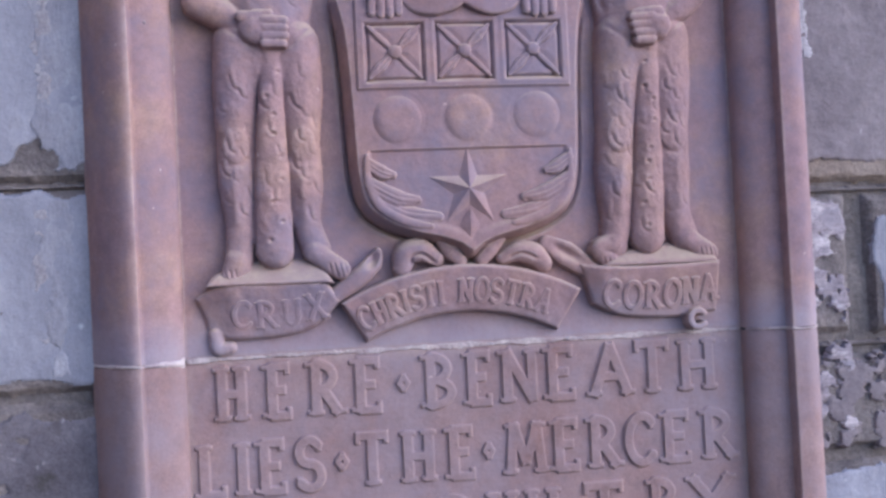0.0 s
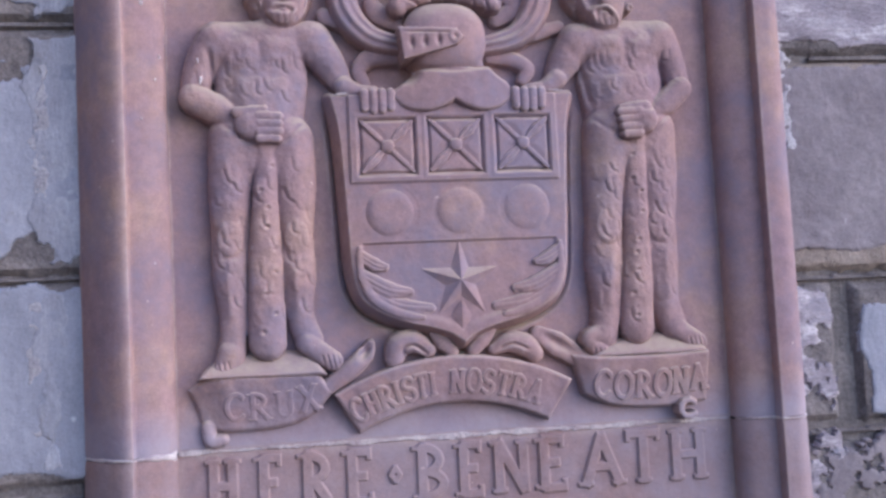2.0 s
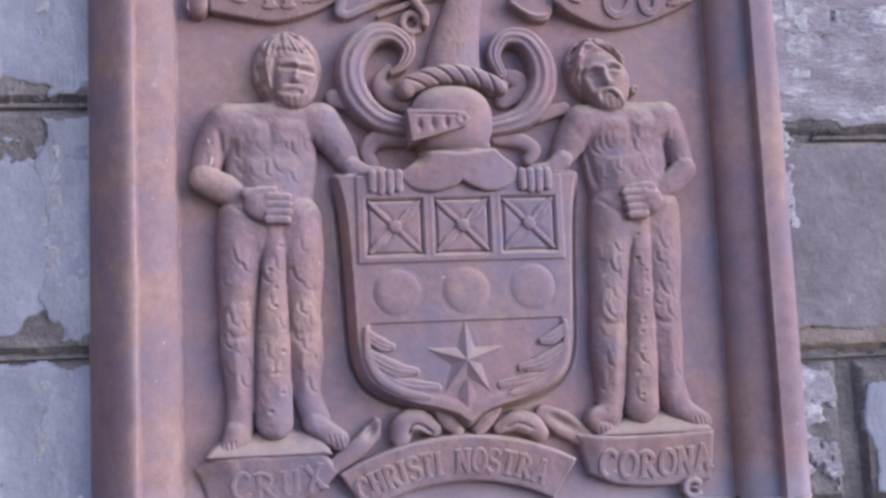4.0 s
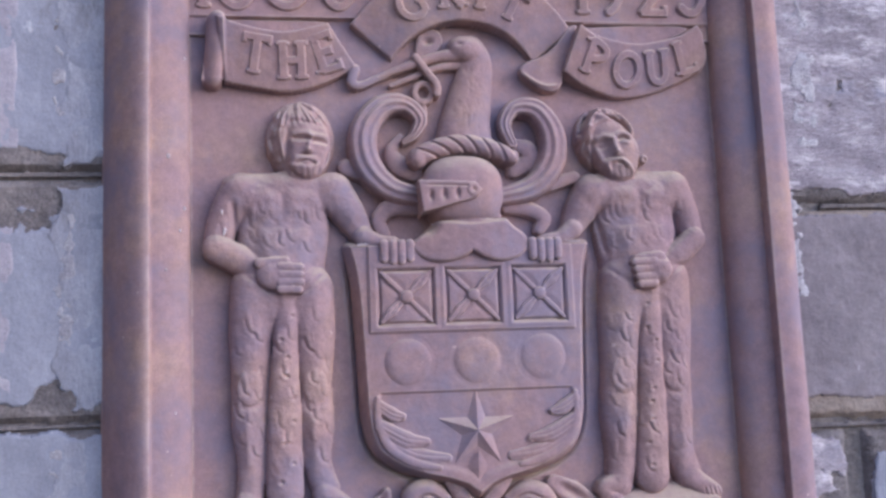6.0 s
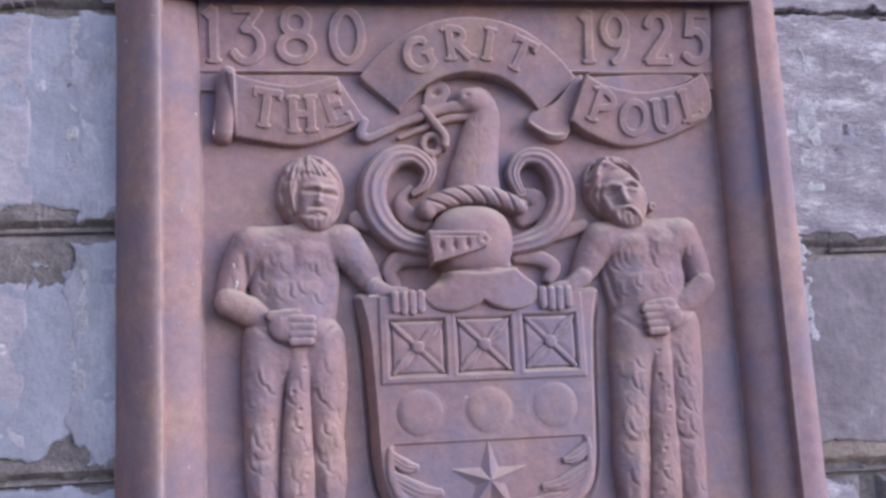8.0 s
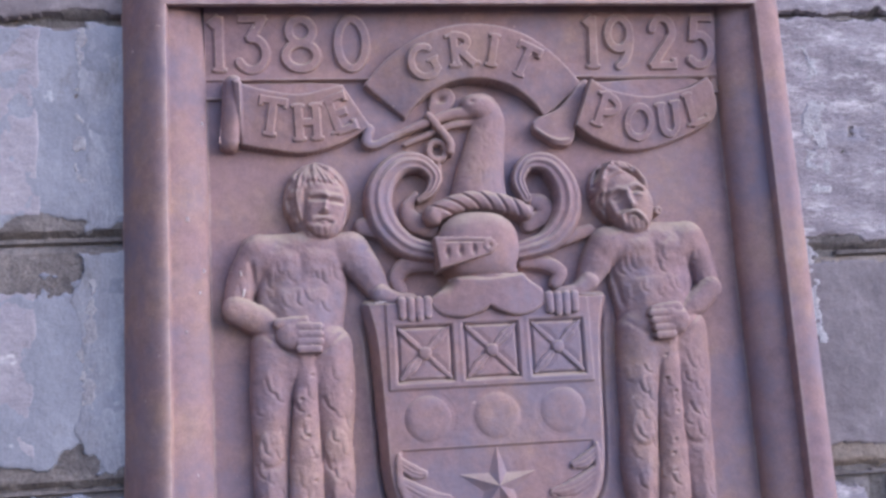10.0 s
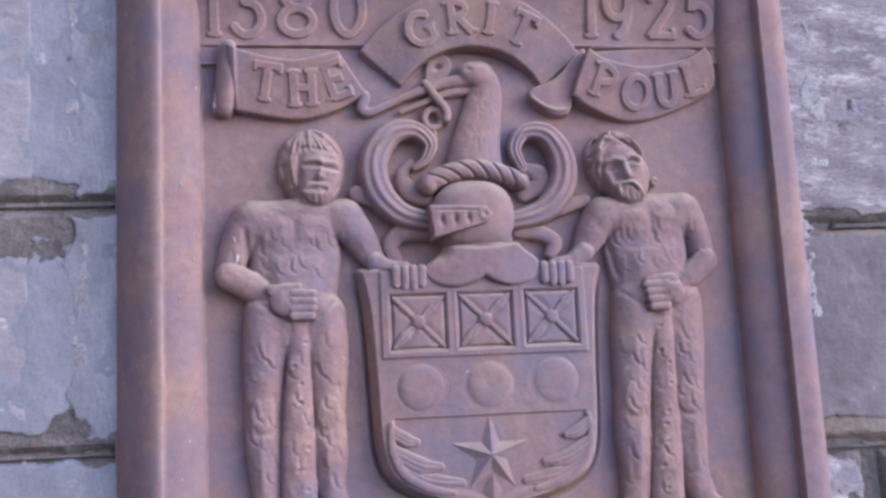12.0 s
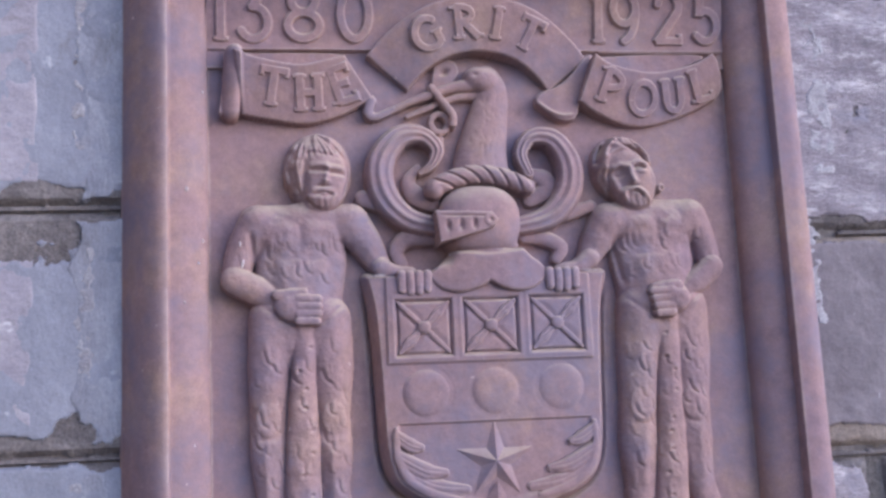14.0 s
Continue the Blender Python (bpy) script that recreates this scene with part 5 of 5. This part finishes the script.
def coat(parent, x0, x1, z0, z1, seed, mat, ragged=0.012, hole=-0.9, thick=0.0018, freq=18, bare=()):
    """A thin skin of old limewash with ragged flaked edges, running in behind the frame where it meets it."""
    x0, x1 = x0 - 0.03 * (x0 == R0), x1 + 0.03 * (x1 == L0)
    r = Relief(x0 - 0.02, x1 + 0.02, z0 - 0.02, z1 + 0.02, step=0.0022, sunk=-0.006)
    d = np.minimum(np.minimum(r.X - x0, x1 - r.X), np.minimum(r.Z - z0, z1 - r.Z))
    n = value_noise(r.X, r.Z, freq, seed, 5)
    for cx, cz, rx, rz in bare:
        d = np.minimum(d, (np.hypot((r.X - cx) / rx, (r.Z - cz) / rz) - 1) * min(rx, rz))
    d = np.minimum(d + ragged * n, (n - hole) * 0.02)
    r.H = np.where(d > -0.001, thick * ease((d + 0.001) / 0.0035) + 0.0020 * value_noise(r.X, r.Z, 24, seed + 3) + 0.0012, r.sunk)
    part("limewash", r.mesh("limewash", mat, FACE), parent, "ragged pale limewash skin")


CRUST = material("white_lime_crust", [(0.30, 0.287, 0.318), (0.39, 0.374, 0.405), (0.50, 0.482, 0.508)], 30.0, bump=0.5, grain=260)
REPAIR = material("pale_repair_mortar", [(0.240, 0.240, 0.282), (0.305, 0.306, 0.352), (0.390, 0.392, 0.440)], 14.0, bump=0.35, grain=300, fine=0.25, mottle=0.5, stretch=(1.5, 1, 0.6), stains=((0.17, 0.16, 0.165), 12.0, 0.58, 0.14))
b = block(-1.02, L0, 2.063, 2.36, 101, True)
coat(b, -0.90, L0, 2.068, 2.30, 220, COAT_SMOOTH, 0.014)
b = block(-1.02, L0, 1.770, 2.056, 102, True)
coat(b, -0.90, L0, 1.786, 2.054, 201, COAT, 0.016, bare=((-0.560, 1.782, 0.040, 0.020), (-0.75, 1.79, 0.06, 0.018)))
coat(b, -0.498, L0, 1.776, 2.052, 221, REPAIR, 0.024, thick=0.0024, freq=26, bare=((-0.452, 1.778, 0.012, 0.016),))
coat(b, -0.90, -0.553, 1.800, 2.050, 241, COAT_LILAC, 0.010, -0.5, thick=0.0022)
b = block(-1.02, L0, 1.463, 1.763, 103, True)
coat(b, -0.90, L0, 1.492, 1.722, 202, COAT, 0.030, freq=13, bare=((-0.575, 1.715, 0.042, 0.014), (-0.505, 1.490, 0.030, 0.020)))
coat(b, -0.505, L0, 1.485, 1.750, 222, REPAIR, 0.020, thick=0.0024, freq=26, bare=((-0.490, 1.486, 0.022, 0.016),))
coat(b, -0.90, -0.558, 1.500, 1.700, 242, COAT_LILAC, 0.012, -0.5, thick=0.0022)
b = block(-0.98, L0, 1.214, 1.456, 104, True)
coat(b, -0.86, L0, 1.230, 1.447, 203, COAT, 0.012)
coat(b, -0.500, L0 - 0.018, 1.235, 1.440, 223, REPAIR, 0.020, thick=0.0024, freq=26)
b = block(-1.05, L0, 0.93, 1.206, 105, True)
coat(b, -0.90, L0, 0.95, 1.185, 204, COAT_DARK, 0.030, -0.35)
b = block(R0, 1.05, 2.062, 2.36, 111, True)
coat(b, R0, 0.95, 2.066, 2.30, 211, COAT_STREAKY, 0.012, -0.45)
b = block(R0, 1.00, 1.722, 2.052, 112, True)
coat(b, R0, 0.92, 1.735, 2.050, 212, COAT_STREAKY, 0.020, -0.62)
SANDY = material("sandy_brown_stone", [(0.20, 0.165, 0.145), (0.27, 0.225, 0.195), (0.33, 0.28, 0.245)], 14.0, bump=0.5, grain=260)
b = block(R0, 1.05, 1.427, 1.712, 113, True, SANDY)
coat(b, R0, 0.95, 1.458, 1.702, 213, COAT_SMOOTH, 0.010)
coat(b, R0, R0 + 0.018, 1.60, 1.740, 224, CRUST, 0.026, -0.20, thick=0.0024, freq=34)
b = block(R0, 0.508, 1.232, 1.414, 114, True)
coat(b, R0, 0.496, 1.242, 1.402, 214, COAT_STREAKY, 0.026, -0.12, freq=40)
b = block(0.532, 1.02, 1.228, 1.414, 115, True)
coat(b, 0.545, 0.95, 1.236, 1.385, 215, COAT, 0.014)
b = block(R0, 0.98, 1.080, 1.205, 116, True)
coat(b, R0, 0.90, 1.088, 1.202, 216, COAT_SMOOTH, 0.03, 0.0, freq=44)
coat(b, R0, R0 + 0.05, 1.12, 1.205, 243, COAT_STREAKY, 0.03, 0.12, freq=52, thick=0.0024)
b = block(R0, 1.04, 0.86, 1.066, 117, True)
coat(b, R0, 0.95, 0.88, 1.052, 217, COAT, 0.012)
# crusts of thicker white lime along the edge of the repairs
for x0, x1, z0, z1, sd in ((-0.510, -0.498, 1.83, 2.045, 231), (-0.503, -0.488, 1.560, 1.715, 232), (-0.512, -0.500, 1.27, 1.43, 233), (0.470, 0.500, 1.80, 2.03, 234)):
    coat(wall, x0, x1, z0, z1, sd, CRUST, 0.015, -0.10, thick=0.0026, freq=56)
# mortar fillets left standing in the joints
for x0, x1, z, seed in ((-0.95, L0, 1.7665, 301), (-0.95, L0, 1.4595, 302), (R0 + 0.055, 0.95, 1.7165, 303), (R0, 0.95, 1.4200, 304), (R0, 0.95, 1.2175, 305), (R0, 0.95, 2.0565, 306)):
    r = Relief(x0, x1, z - 0.008, z + 0.008, step=0.0022, sunk=-0.012)
    n = value_noise(r.X, r.Z * 0.0, 30, seed)
    r.H = np.where(np.abs(r.Z - z - 0.002 * n) < 0.0032 + 0.0015 * n, -0.004 + 0.002 * n, r.sunk)
    part("mortar_fillet", r.mesh("mortar_fillet", STONE, FACE), wall)
# the rest of the wall around
seed = 400
rng = random.Random(5)
z = 0.0
for h in (0.31, 0.29, 0.30, 0.31, 0.26, 0.29, 0.30, 0.30, 0.30, 0.31, 0.30, 0.32):
    for sgn in (-1, 1):
        x = 1.07
        while x < 4.3:
            w = rng.uniform(0.35, 0.62)
            seed += 1
            lo, hi = (x, x + w) if sgn > 0 else (-x - w, -x)
            block(lo, hi, z + 0.008, z + h - 0.004, seed)
            x += w + 0.012
    if z + h < 0.93 or z > 2.35:
        x = -1.05
        while x < 1.0:
            w = rng.uniform(0.4, 0.6)
            w = min(w, 1.05 - x)
            seed += 1
            if z + h < 0.72 or z > 2.35 or abs(x + w / 2) > 0.75:
                block(x, x + w, z + 0.008, z + h - 0.004, seed)
            x += w + 0.012
    z += h

# unseen wall added to block light from the left and return warm bounce
blocker = empty("light_blocker", "plain unseen wall added to block light from the left", "wall", kind="structure")
bm_part("blocker_box", box_bm(-3.1, -2.5, -4.0, FACE - 0.03, 0.0, 7.5), SANDY, blocker)

# unseen ground; its dark tone keeps bounced light off downward faces
ground = new("ground", mesh_of("ground", [(-60, -60, 0), (60, -60, 0), (60, 60, 0), (-60, 60, 0)], [(0, 1, 2, 3)], GROUND, False))
tagged(ground, "plain dark grey ground before the wall, unseen, toned to cut upward bounce", "ground", kind="structure")
